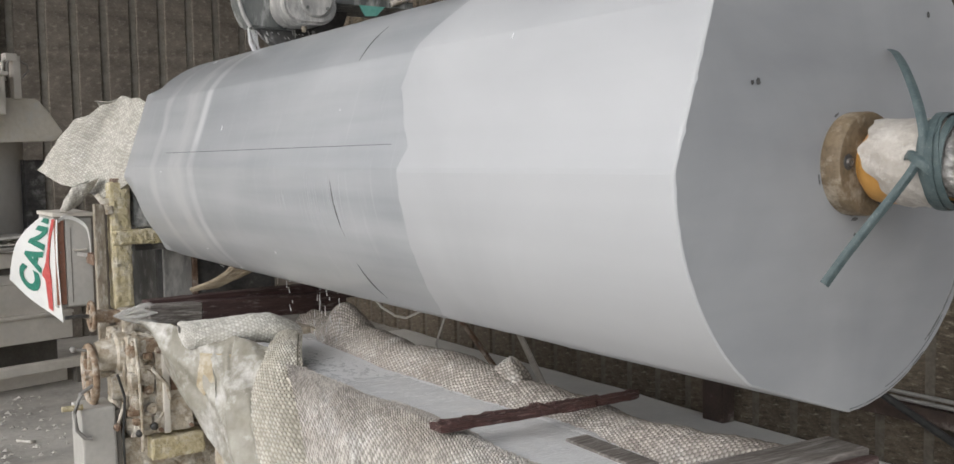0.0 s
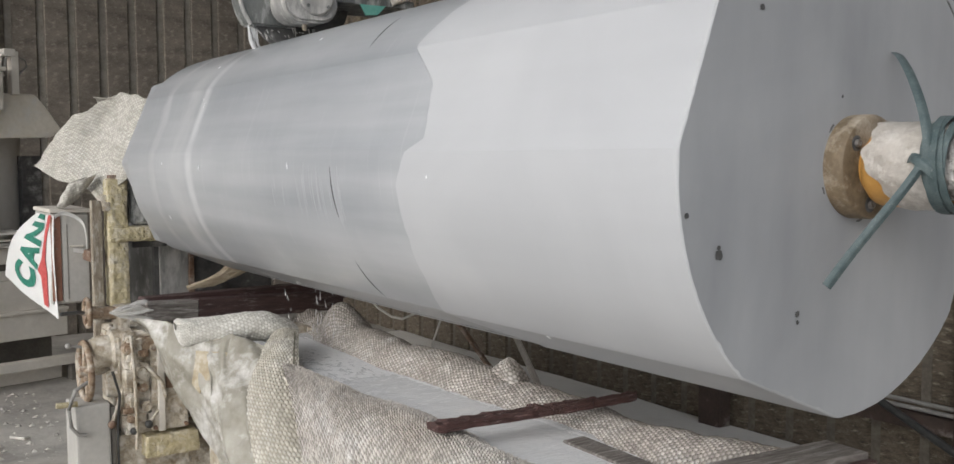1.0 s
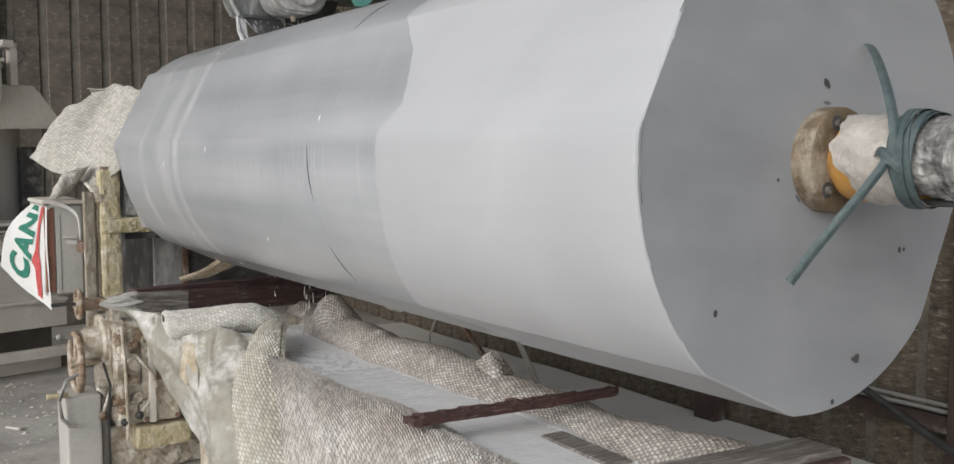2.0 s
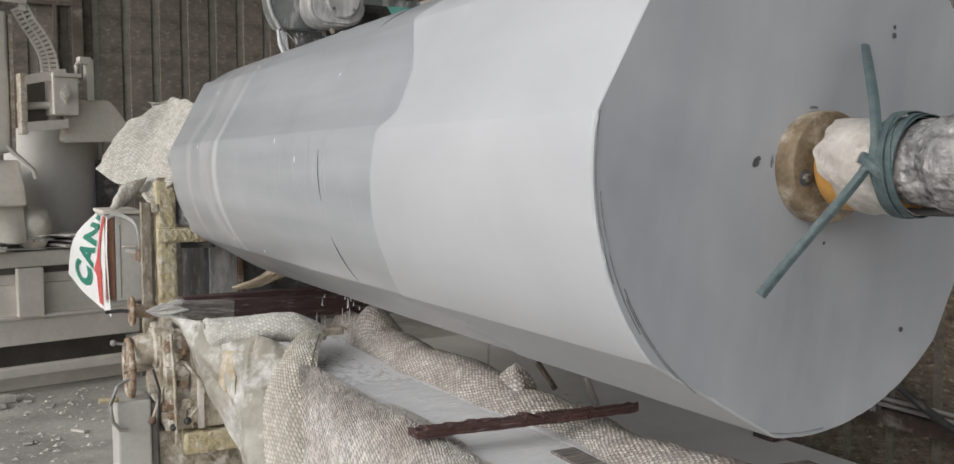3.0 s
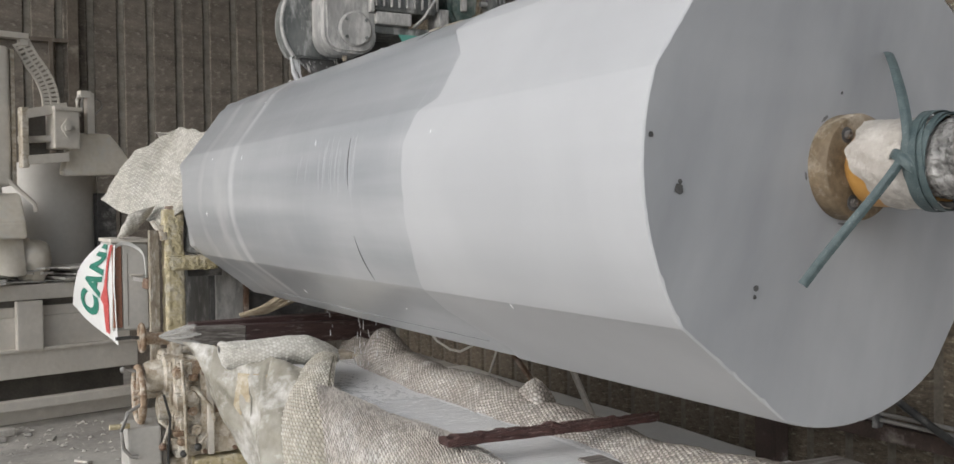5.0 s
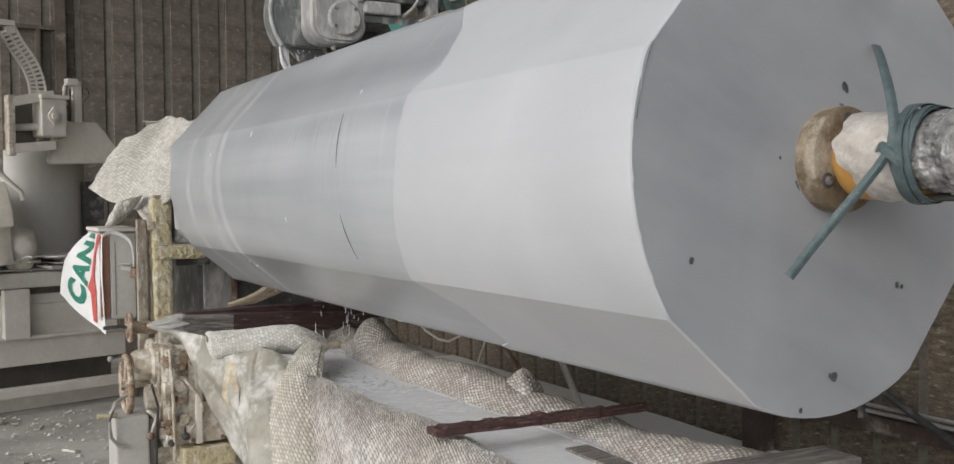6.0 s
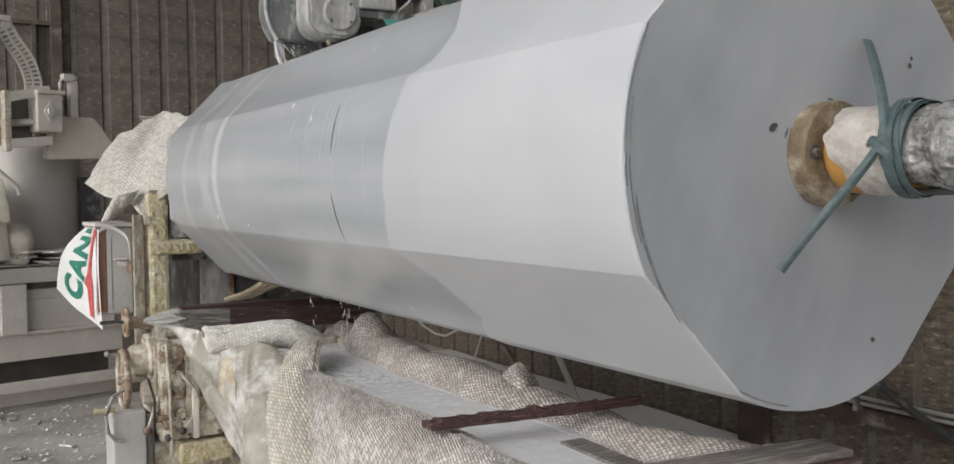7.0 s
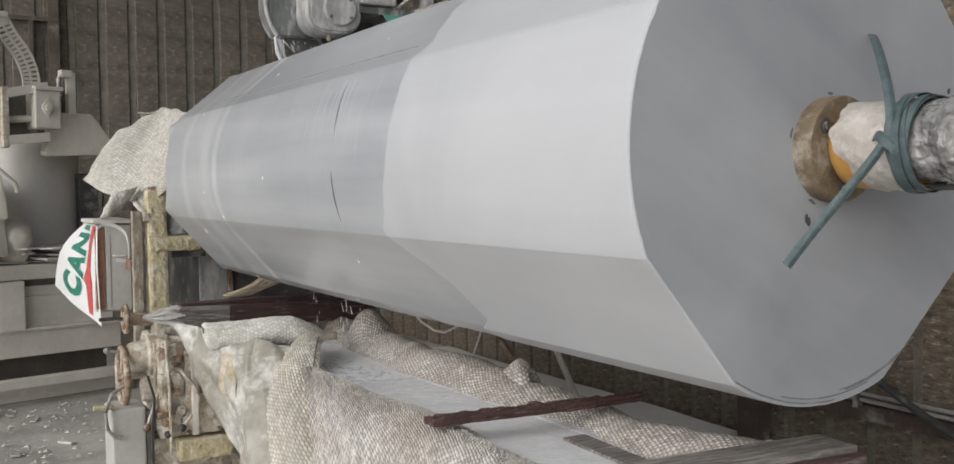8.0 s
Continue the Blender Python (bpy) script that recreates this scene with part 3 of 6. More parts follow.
def shed():
    bm = bmesh.new()
    bmesh.ops.create_grid(bm, x_segments=60, y_segments=60, size=1)
    for v in bm.verts:
        v.co = (v.co.x * 9.0 - 2.0, v.co.y * 9.5 + 3.0, 0.0)
        v.co.z = 0.008 * noise.noise(v.co * 1.3) - 0.004
    tagged(link("floor", bm, "floor", None, "", True), "dusty grey concrete floor strewn with stone crumbs", "floor", kind="structure")
    bm = bmesh.new()
    bmesh.ops.create_grid(bm, x_segments=8, y_segments=8, size=2500)
    bm.transform(Matrix.Translation((0, 0, -0.06)))
    tagged(link("ground", bm, "ground"), "pale dry yard ground beyond the open shed side", "ground", kind="structure")
    # dried slurry beside the basin, towards the wall
    bm = bmesh.new()
    bmesh.ops.create_grid(bm, x_segments=30, y_segments=60, size=1)
    for v in bm.verts:
        v.co = (3.25 + v.co.x * 1.12, 4.6 + v.co.y * 3.6, 0.0)
        v.co.z = 0.022 + 0.012 * noise.noise(v.co * 1.7)
    tagged(link("floor_slurry", bm, "slurry_floor", None, "", True), "dried pale marble slurry spread on the floor along the wall", "floor", kind="structure")
    for name, lab in (("wall_east", "brown stained corrugated sheet wall with pale ribs"), ("wall_north", "dark corrugated sheet wall with pale vertical ribs")):
        w = tagged(new(name), lab, "wall", kind="structure")
        east = name == "wall_east"
        a, b = (-3.0, NORTH) if east else (-4.0, EAST + 0.1)
        bk = box(EAST + DEEP + 0.004, EAST + 0.12, a, b, -0.05, 7.0, 0) if east else box(a, b + 0.1, NORTH + DEEP + 0.004, NORTH + 0.12, -0.05, 7.0, 0)
        part("backing", bk, "roof", w)
        h = FLAT / 2
        prof = [(-h - 0.018, DEEP), (-h, 0), (h, 0), (h + 0.018, DEEP)]
        sheet, rib = bmesh.new(), bmesh.new()
        for bmx, pr in ((sheet, prof), (rib, [(h + 0.006, 0.034), (h + 0.014, 0.020), (PITCH - h - 0.014, 0.020), (PITCH - h - 0.006, 0.034)])):
            lo = [bmx.verts.new((p[0], p[1], 0)) for p in pr]
            hi = [bmx.verts.new((p[0], p[1], 7.0)) for p in pr]
            for i in range(3):
                bmx.faces.new((lo[i], lo[i + 1], hi[i + 1], hi[i]))
        ms, mr = bpy.data.meshes.new("sheet_panel"), bpy.data.meshes.new("sheet_rib")
        sheet.to_mesh(ms), rib.to_mesh(mr)
        sheet.free(), rib.free()
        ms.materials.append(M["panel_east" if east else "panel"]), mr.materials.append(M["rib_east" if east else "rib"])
        k = a + 0.155 if east else a + 0.20
        while k < b - 0.15:
            for nm, me in (("panel", ms), ("rib", mr)):
                o = new(nm, me)
                o.parent = w
                o.matrix_basis = pose(EAST, k, 0, 0, 0, -90) if east else pose(k, NORTH, 0)
            k += PITCH
        if not east:
            for x0, x1, z0, z1 in ((0.97, 1.07, 0, 6.8), (0.80, 0.84, 0, 3.25), (-4.0, 0.97, 3.245, 3.285)):
                part("frame_bar", box(x0, x1, NORTH - 0.07, NORTH - 0.005, z0, z1, 0.004), "frame", w)
    # unseen roof, added and sized to keep overhead sky off the column
    bm = box(-4.5, EAST + 0.3, 1.2, NORTH + 0.3, 7.0, 7.1, 0)
    tagged(link("ceiling", bm, "roof"), "flat grey roof slab out of view, added to block overhead sky light", "ceiling", kind="structure")


shed()


# ---- the marble column on the lathe ----
LENGTH, RAD = 3.98, 0.598
FLATS = ((73.5, 0.575), (162.0, 0.567), (252.2, 0.566), (342.0, 0.563))      # bearing and apothem of each flat
TURN_RATE = 86.12
# the lathe's axis: origin on the column's near end, local y along the column
AXIS = Matrix.Translation((1.6876, 1.2942, 1.6672)) @ Matrix.Rotation(radians(1.41), 4, "Z") @ Matrix.Rotation(radians(0.21), 4, "X")
FLAT_ANGLES = tuple(c for c, _ in FLATS)


def section(deg, cut):
    """Radius of the rounded block: a circle with four remaining flats."""
    r = RAD - (0.006 if cut else 0.0)
    for c, ap in FLATS:
        d = (deg - c + 180) % 360 - 180
        if abs(d) < 40:
            r = min(r, (ap - (0.003 if cut else 0.0)) / math.cos(radians(d)))
    return r


# how far the freshly cut zone reaches, by bearing: a saw-tooth with one step on each flat
MARGIN = ((0, 1.06), (20, 1.06), (40, 1.11), (57, 1.17), (69, 1.01), (86, 0.96), (90, 1.05), (99, 1.10), (115, 1.09), (129, 1.11),
          (145, 1.16), (155, 1.19), (160, 1.15), (168, 1.11), (174, 1.06), (180, 1.09), (195, 1.085), (213, 1.11), (226, 1.16), (232, 1.21),
          (244, 1.09), (252, 1.01), (266, 0.96), (272, 1.05), (290, 1.09), (310, 1.13), (322, 1.18), (334, 1.05), (352, 0.98), (360, 1.06))


def margin(deg):
    y = float(np.interp(deg % 360, [m[0] for m in MARGIN], [m[1] for m in MARGIN]))
    w = 0.010 * noise.noise(Vector((math.cos(radians(deg)) * 4, math.sin(radians(deg)) * 4, 0))) + 0.006 * noise.noise(Vector((math.cos(radians(deg)) * 17, math.sin(radians(deg)) * 17, 3)))
    return y + w


def octagon(deg):
    """Radius of the uncut far end: the block with its corners sawn off."""
    r = 9.0
    for c in (26.0, 71.0, 115.5, 161.5, 207.3, 253.7, 298.5, 341.0):
        d = (deg - c + 180) % 360 - 180
        if abs(d) < 60:
            r = min(r, 0.542 / math.cos(radians(d)))
    return min(r, 0.594)


def column():
    col = thing("marble_column", AXIS, "large pale grey marble column blank, wet and freshly cut at one end, turning on the lathe", "column")
    N = 288
    angs = [360.0 * k / N for k in range(N)]

    def skin(name, rows, material, label, cap=None):
        verts, faces = [], []
        for row in rows:
            for a in angs:
                r, y = row(a)
                verts.append((r * math.cos(radians(a)), y, r * math.sin(radians(a))))
        for i in range(len(rows) - 1):
            for k in range(N):
                q = (k + 1) % N
                faces.append((i * N + k, i * N + q, (i + 1) * N + q, (i + 1) * N + k))
        if cap is not None:
            faces.append(tuple(cap * N + k for k in range(N)))
        me = bpy.data.meshes.new(name)
        me.from_pydata(verts, [], faces)
        bm = bmesh.new()
        bm.from_mesh(me)
        bmesh.ops.recalc_face_normals(bm, faces=bm.faces[:])
        for e in bm.edges:
            if len(e.link_faces) == 2 and e.calc_face_angle() > radians(9):
                e.smooth = False
        bm.to_mesh(me)
        bm.free()
        me.shade_smooth()
        ob = link_mesh(name, me, material, col, label)
        return ob

    def chip(a):
        return 0.004 * max(0.0, noise.noise(Vector((a * 0.35, 0, 7))) - 0.1)

    dry = [lambda a: (section(a, False) - 0.005 - 2 * chip(a), 0.0), lambda a: (section(a, False) - 0.001 - chip(a), 0.003), lambda a: (section(a, False), 0.010)]
    dry += [lambda a, f=f: (section(a, False) + 0.0008 * noise.noise(Vector((a * 0.05, f * 7, 1))), 0.010 + (margin(a) - 0.016) * f) for f in np.linspace(0.08, 1, 14)]
    dry += [lambda a: (section(a, True), margin(a))]
    skin("dry_section", dry, "dry", "chalky white dry marble surface")
    wet = [lambda a: (section(a, True), margin(a))]
    wet += [lambda a, f=f: (section(a, True) - 0.014 * max(0.0, f - 0.3) + 0.0012 * math.sin(f * 130 + 2 * math.sin(radians(a))) * 0.6, lerp(margin(a), 3.84, f)) for f in np.linspace(0.03, 1, 42)]
    wet += [lambda a, f=f: (lerp(section(a, True) - 0.010, octagon(a), f * f * (3 - 2 * f)), 3.84 + 0.04 * f) for f in np.linspace(0.15, 1, 6)]
    wet += [lambda a: (octagon(a), LENGTH - 0.02)]
    wet += [lambda a: (octagon(a) - 0.004, LENGTH)]
    skin("wet_section", wet, "wet", "wet grey freshly cut marble surface with scored rings", len(wet) - 1)
    rs = random.Random(41)
    def ring_line(name, y0, y1, a0, a1, r, material, sink=0.0):
        """A thin line round the cut surface from bearing a0 to a1, tapering at both ends."""
        pts, radii = [], []
        for k, a in enumerate(np.linspace(a0, a1, 10)):
            d = section(a, True) + 0.0003 - sink
            pts.append((d * math.cos(radians(a)), lerp(y0, y1, k / 9), d * math.sin(radians(a))))
            radii.append(r * (0.25 + 0.75 * math.sin(math.pi * (k + 0.5) / 10)))
        part(name, tube(pts, r, 5, True, radii), material, col)

    for c in FLAT_ANGLES:
        for a0, a1 in ((c + 20, c + 41), (c + 51, c + 71)):
            ring_line("groove", 1.515 + 0.02 * rs.random(), 1.500 + 0.03 * rs.random(), a0 + 3 * rs.random(), a1 - 3 * rs.random(), 0.0036, "pit", 0.0012)
        for k in range(24):
            a0 = c + 19 + 8 * rs.random()
            y = 1.46 + 0.34 * rs.random() ** 1.8
            ring_line("scratch", y, y + 0.006 * rs.random(), a0, a0 + 7 + 11 * rs.random(), 0.0010, "dry")
        for k in range(4):
            y, a0 = 1.90 + 0.10 * rs.random(), c + 20 + 8 * rs.random()
            ring_line("scratch", y, y + 0.004, a0, a0 + 3 + 6 * rs.random(), 0.0010, "dry")
    # thin tube painting the dark reflection where a flat meets the round
    seam = [(section(173, True) - 0.014 * max(0.0, (y - 1.95) / 2.7)) for y in np.linspace(1.16, 3.3, 12)]
    part("edge_reflection_line", tube([(r * math.cos(radians(173)), y, r * math.sin(radians(173))) for r, y in zip(seam, np.linspace(1.16, 3.3, 12))], 0.0016, 5), "mark", col, "long dark reflection at a flat's edge, painted as a line")
    for k in range(26):
        y, a0 = 0.5 + 2.9 * rs.random() ** 0.7, 360 * rs.random()
        r = section(a0, y > 1.1) + 0.0008
        at = Vector((r * math.cos(radians(a0)), y, r * math.sin(radians(a0))))
        d = Vector((-math.sin(radians(a0)), 0.25 * rs.uniform(-1, 1), math.cos(radians(a0)))) * (0.003 + 0.009 * rs.random())
        part("splash", tube([tuple(at - d), tuple(at), tuple(at + d)], 0.002, 5, True, [0.0008, 0.0022, 0.0012]), "froth", col, "", True)
    # sawn end, a shade dished and uneven
    bm = bmesh.new()
    rings = [0.05, 0.2, 0.36, 0.54, 0.72, 0.9]
    prev = None
    for f in [0.0] + rings + [1.0]:
        ring = []
        for a in angs:
            r = (section(a, False) - 0.005 - 2 * chip(a)) * f
            ring.append(bm.verts.new((r * math.cos(radians(a)), 0.0 if f == 1.0 else 0.0012 * noise.noise(Vector((r * 5 * math.cos(radians(a)), r * 5 * math.sin(radians(a)), 0))), r * math.sin(radians(a)))) if f else None)
        if prev and prev[0]:
            for k in range(N):
                q = (k + 1) % N
                bm.faces.new((prev[k], prev[q], ring[q], ring[k]))
        prev = ring
    bmesh.ops.recalc_face_normals(bm, faces=bm.faces[:])
    for f in bm.faces:
        if f.normal.y > 0:
            f.normal_flip()
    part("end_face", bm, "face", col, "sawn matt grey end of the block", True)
    # pits and stains on the sawn end
    for ang, r, s in ((152.2, 0.387, 0.0075), (153.8, 0.403, 0.005), (49.5, 0.485, 0.007), (22.3, 0.171, 0.004), (278.7, 0.178, 0.010), (275.5, 0.170, 0.006), (115.0, 0.505, 0.011), (113.2, 0.500, 0.006), (103.5, 0.579, 0.006), (270.5, 0.118, 0.005)):
        bm = bmesh.new()
        bmesh.ops.create_circle(bm, cap_ends=True, segments=9, radius=s)
        for v in bm.verts:
            v.co *= 0.75 + 0.5 * random.random()
        bm.transform(Matrix.Translation((r * math.cos(radians(ang)), -0.0022, r * math.sin(radians(ang)))) @ Matrix.Rotation(radians(90), 4, "X"))
        part("pit", bm, "pit", col)
    # faint saw lines near the rim, along one flat
    for r, a0, a1 in ((0.588, 271, 304), (0.578, 286, 316), (0.568, 306, 336), (0.572, 308, 330), (0.586, 0, 16)):
        pts = [(r * math.cos(radians(a)), -0.0005, r * math.sin(radians(a))) for a in np.linspace(a0, a1, 30)]
        part("saw_line", tube(pts, 0.0012, 5), "motor", col)
    # flange bolted to the end
    fl = part("flange", lathe([(0.02, 0.004), (0.119, 0.004), (0.121, -0.003), (0.121, -0.043), (0.118, -0.049), (0.113, -0.051), (0.02, -0.051)], 64), "flange", col, "dirty brown round flange with three bolts", True)
    for k in range(3):
        a = radians(56.5 + 120 * k)
        at = Matrix.Translation((0.088 * math.cos(a), -0.051, 0.088 * math.sin(a)))
        bm = lathe([(0.003, 0.002), (0.018, 0.002), (0.018, -0.0012), (0.003, -0.0012)], 20)
        bm.transform(at)
        part("bolt_hole", bm, "pit", fl)
        bm = lathe([(0.002, 0.0), (0.0095, 0.0), (0.0095, -0.009), (0.008, -0.010), (0.005, -0.010), (0.0045, -0.005), (0.002, -0.005)], 16)
        bm.transform(at)
        part("bolt", bm, "bolt_steel", fl, "grey socket-head bolt", True)
    # grease smudges round the flange
    rs = random.Random(52)
    for k in range(4):
        a, r = radians(40 + 77 * k + 10 * rs.random()), 0.128 + 0.008 * rs.random()
        bm = bmesh.new()
        bmesh.ops.create_circle(bm, cap_ends=True, segments=14, radius=0.005 + 0.005 * rs.random() ** 2)
        for v in bm.verts:
            v.co *= 0.6 + 0.7 * rs.random()
        bm.transform(Matrix.Translation((r * math.cos(a), -0.0018, r * math.sin(a))) @ Matrix.Rotation(-a, 4, "Y") @ Matrix.Rotation(radians(90), 4, "X") @ Matrix.Diagonal((0.6, 1.8, 1, 1)))
        part("smudge", bm, "grease", col)
    return col


COLUMN = column()


# ---- tailstock centre with its wrappings ----
def tailstock():
    t = thing("tailstock_centre", AXIS @ Matrix.Translation((0, -0.05, 0)), "tailstock centre wrapped in crusted plastic and teal strapping, holding the column", "lathe centre")
    part("nose", lathe([(0.01, 0.0), (0.060, 0.0), (0.062, -0.016), (0.078, -0.018), (0.086, -0.026), (0.090, -0.038), (0.091, -0.052), (0.091, -0.185), (0.086, -0.195), (0.01, -0.195)], 56), "brass", t, "amber plastic end cap", True)

    def wrapshape(u, v):
        a = np.radians(lerp(10, 274, u))
        r = 0.096 + 0.002 * fbm(u * 3, v * 2, 7, 2) - 0.004 * v + 0.006 * np.clip(np.sin(a), 0, 1)
        y = -0.032 - 0.185 * v - 0.075 * np.clip((u - 0.56) / 0.34, 0, 1) ** 1.3 * (1 - v) + (1 - v) * 0.007 * (np.sin(u * 23) + 0.6 * np.sin(u * 57 + 1))
        return r * np.cos(a), y, r * np.sin(a)
    cloth("plastic_wrap", wrapshape, 110, 40, 0.4, 0.15, "wrap", t, "torn plastic wrap crusted with slurry", thick=0.0015, sag=0.0022)
    # overlapping turns of strapping, each at its own slant
    for k, (y, slant, ph, w) in enumerate(((-0.172, 0.012, 0.3, 0.016), (-0.178, 0.022, 1.3, 0.017), (-0.186, 0.008, 2.6, 0.016), (-0.194, 0.022, 0.9, 0.017), (-0.204, 0.012, 1.9, 0.016), (-0.213, 0.007, 3.4, 0.016))):
        def turn(u, v, k=k, y=y, slant=slant, ph=ph, w=w):
            a = 2 * np.pi * u + 0.3 * k
            r = 0.0945 + 0.0022 * ((k * 5) % 6) + 0.0015 * np.cos(2 * a + k)
            return r * np.cos(a), y + slant * np.sin(a + ph) + w * (v - 0.5), r * np.sin(a) + 0.004
        cloth("strap_turn", turn, 72, 6, 0.55, 0.02, "teal", t, "", thick=0.0016, sag=0.0008, seed=k)

    def foil(u, v):
        a = 2 * np.pi * u
        lump = 0.012 * np.clip((v - 0.12) / 0.06, 0, 1)
        r = 0.081 + lump + 0.004 * fbm(u * 6, v * 3, 8, 3) + 0.003 * np.abs(fbm(u * 5, v * 4, 17, 5))
        return r * np.cos(a), -0.205 - 0.46 * v, r * np.sin(a) + 0.008
    cloth("clear_tape", foil, 150, 150, 0.55, 0.46, "foil", t, "crinkled clear packing tape over dark lumps", thick=0.002, sag=0.0035, seed=4)
    part("quill", lathe([(0.02, -0.19), (0.074, -0.20), (0.074, -0.66), (0.02, -0.66)], 32), "dark_iron", t, "", True)
    part("cable", tube([(-0.02, -0.17, -0.084), (0.0, -0.23, -0.088), (0.01, -0.33, -0.086), (0.0, -0.66, -0.086)], 0.007, 8), "black", t, "", True)

    def strip(name, pts, w0, w1, side):
        """A flat strap along pts whose broad face turns towards side."""
        s = np.array(side, float)

        def shape(u, v):
            c = along(u, *pts)
            d = np.gradient(c, axis=0)
            d /= np.linalg.norm(d, axis=-1, keepdims=True) + 1e-9
            across = np.cross(d, s)
            across /= np.linalg.norm(across, axis=-1, keepdims=True) + 1e-9
            k = ((v - 0.5) * lerp(w0, w1, u))[..., None]
            p = c + across * k + s * (0.0025 * np.cos((v - 0.5) * 6))[..., None]
            return p[..., 0], p[..., 1], p[..., 2]
        cloth(name, shape, 60, 7, 0.4, 0.02, "teal", t, "frayed end of teal strapping", thick=0.0016, sag=0.0010)
    strip("strap_end", [(-0.100, -0.186, -0.010), (-0.097, -0.184, 0.058), (-0.062, -0.148, 0.130), (0.000, -0.084, 0.204), (0.078, -0.012, 0.254), (0.140, 0.040, 0.272)], 0.022, 0.017, (-0.72, -0.66, 0.2))
    strip("strap_end", [(-0.084, -0.150, 0.028), (-0.110, -0.176, 0.004), (-0.150, -0.160, -0.052), (-0.200, -0.130, -0.122), (-0.250, -0.105, -0.188), (-0.296, -0.088, -0.246)], 0.018, 0.020, (-0.62, -0.78, 0.1))
    # the crossing fold of the knot
    strip("knot", [(-0.086, -0.135, 0.018), (-0.106, -0.160, 0.020), (-0.114, -0.186, 0.006), (-0.104, -0.204, -0.010), (-0.088, -0.210, -0.022)], 0.020, 0.026, (-0.85, -0.45, 0.25))


tailstock()


# ---- basin under the column, sacks, water ----
RIM = 0.80


def basin():
    b = thing("basin", (0, 0, 0), "long slurry basin under the column, its rims hidden by sacks", "basin")
    part("near_side", box(1.28, 1.36, 1.55, 4.75, 0, RIM - 0.03, 0.01), "crust", b)
    part("far_side", box(1.84, 1.95, 1.55, 4.95, 0, RIM - 0.01, 0.01), "crust", b)
    part("far_end", box(1.36, 1.84, 4.75, 4.87, 0, RIM, 0.01), "crust", b)
    part("near_end", box(1.36, 1.84, 1.55, 1.63, 0, 0.78, 0.01), "crust", b)
    part("bed", box(1.36, 1.84, 1.63, 4.75, 0, 0.55, 0), "crust", b)
    bm = bmesh.new()
    bmesh.ops.create_grid(bm, x_segments=40, y_segments=180, size=1)
    for v in bm.verts:
        v.co = (1.60 + v.co.x * 0.258, 3.19 + v.co.y * 1.55, 0.762)
        near = max(0.0, (v.co.y - 3.6) / 1.2)
        v.co.z += 0.0016 * near * noise.noise(Vector((v.co.x * 26, v.co.y * 9, 0))) + 0.003 * max(0, near - 0.75) * (0.5 + noise.noise(Vector((v.co.x * 40, v.co.y * 40, 0)))) + 0.0012 * noise.noise(v.co * 12)
    tagged(link("water", bm, "water", None, "", True), "milky white slurry water standing in the basin", "water", kind="structure")


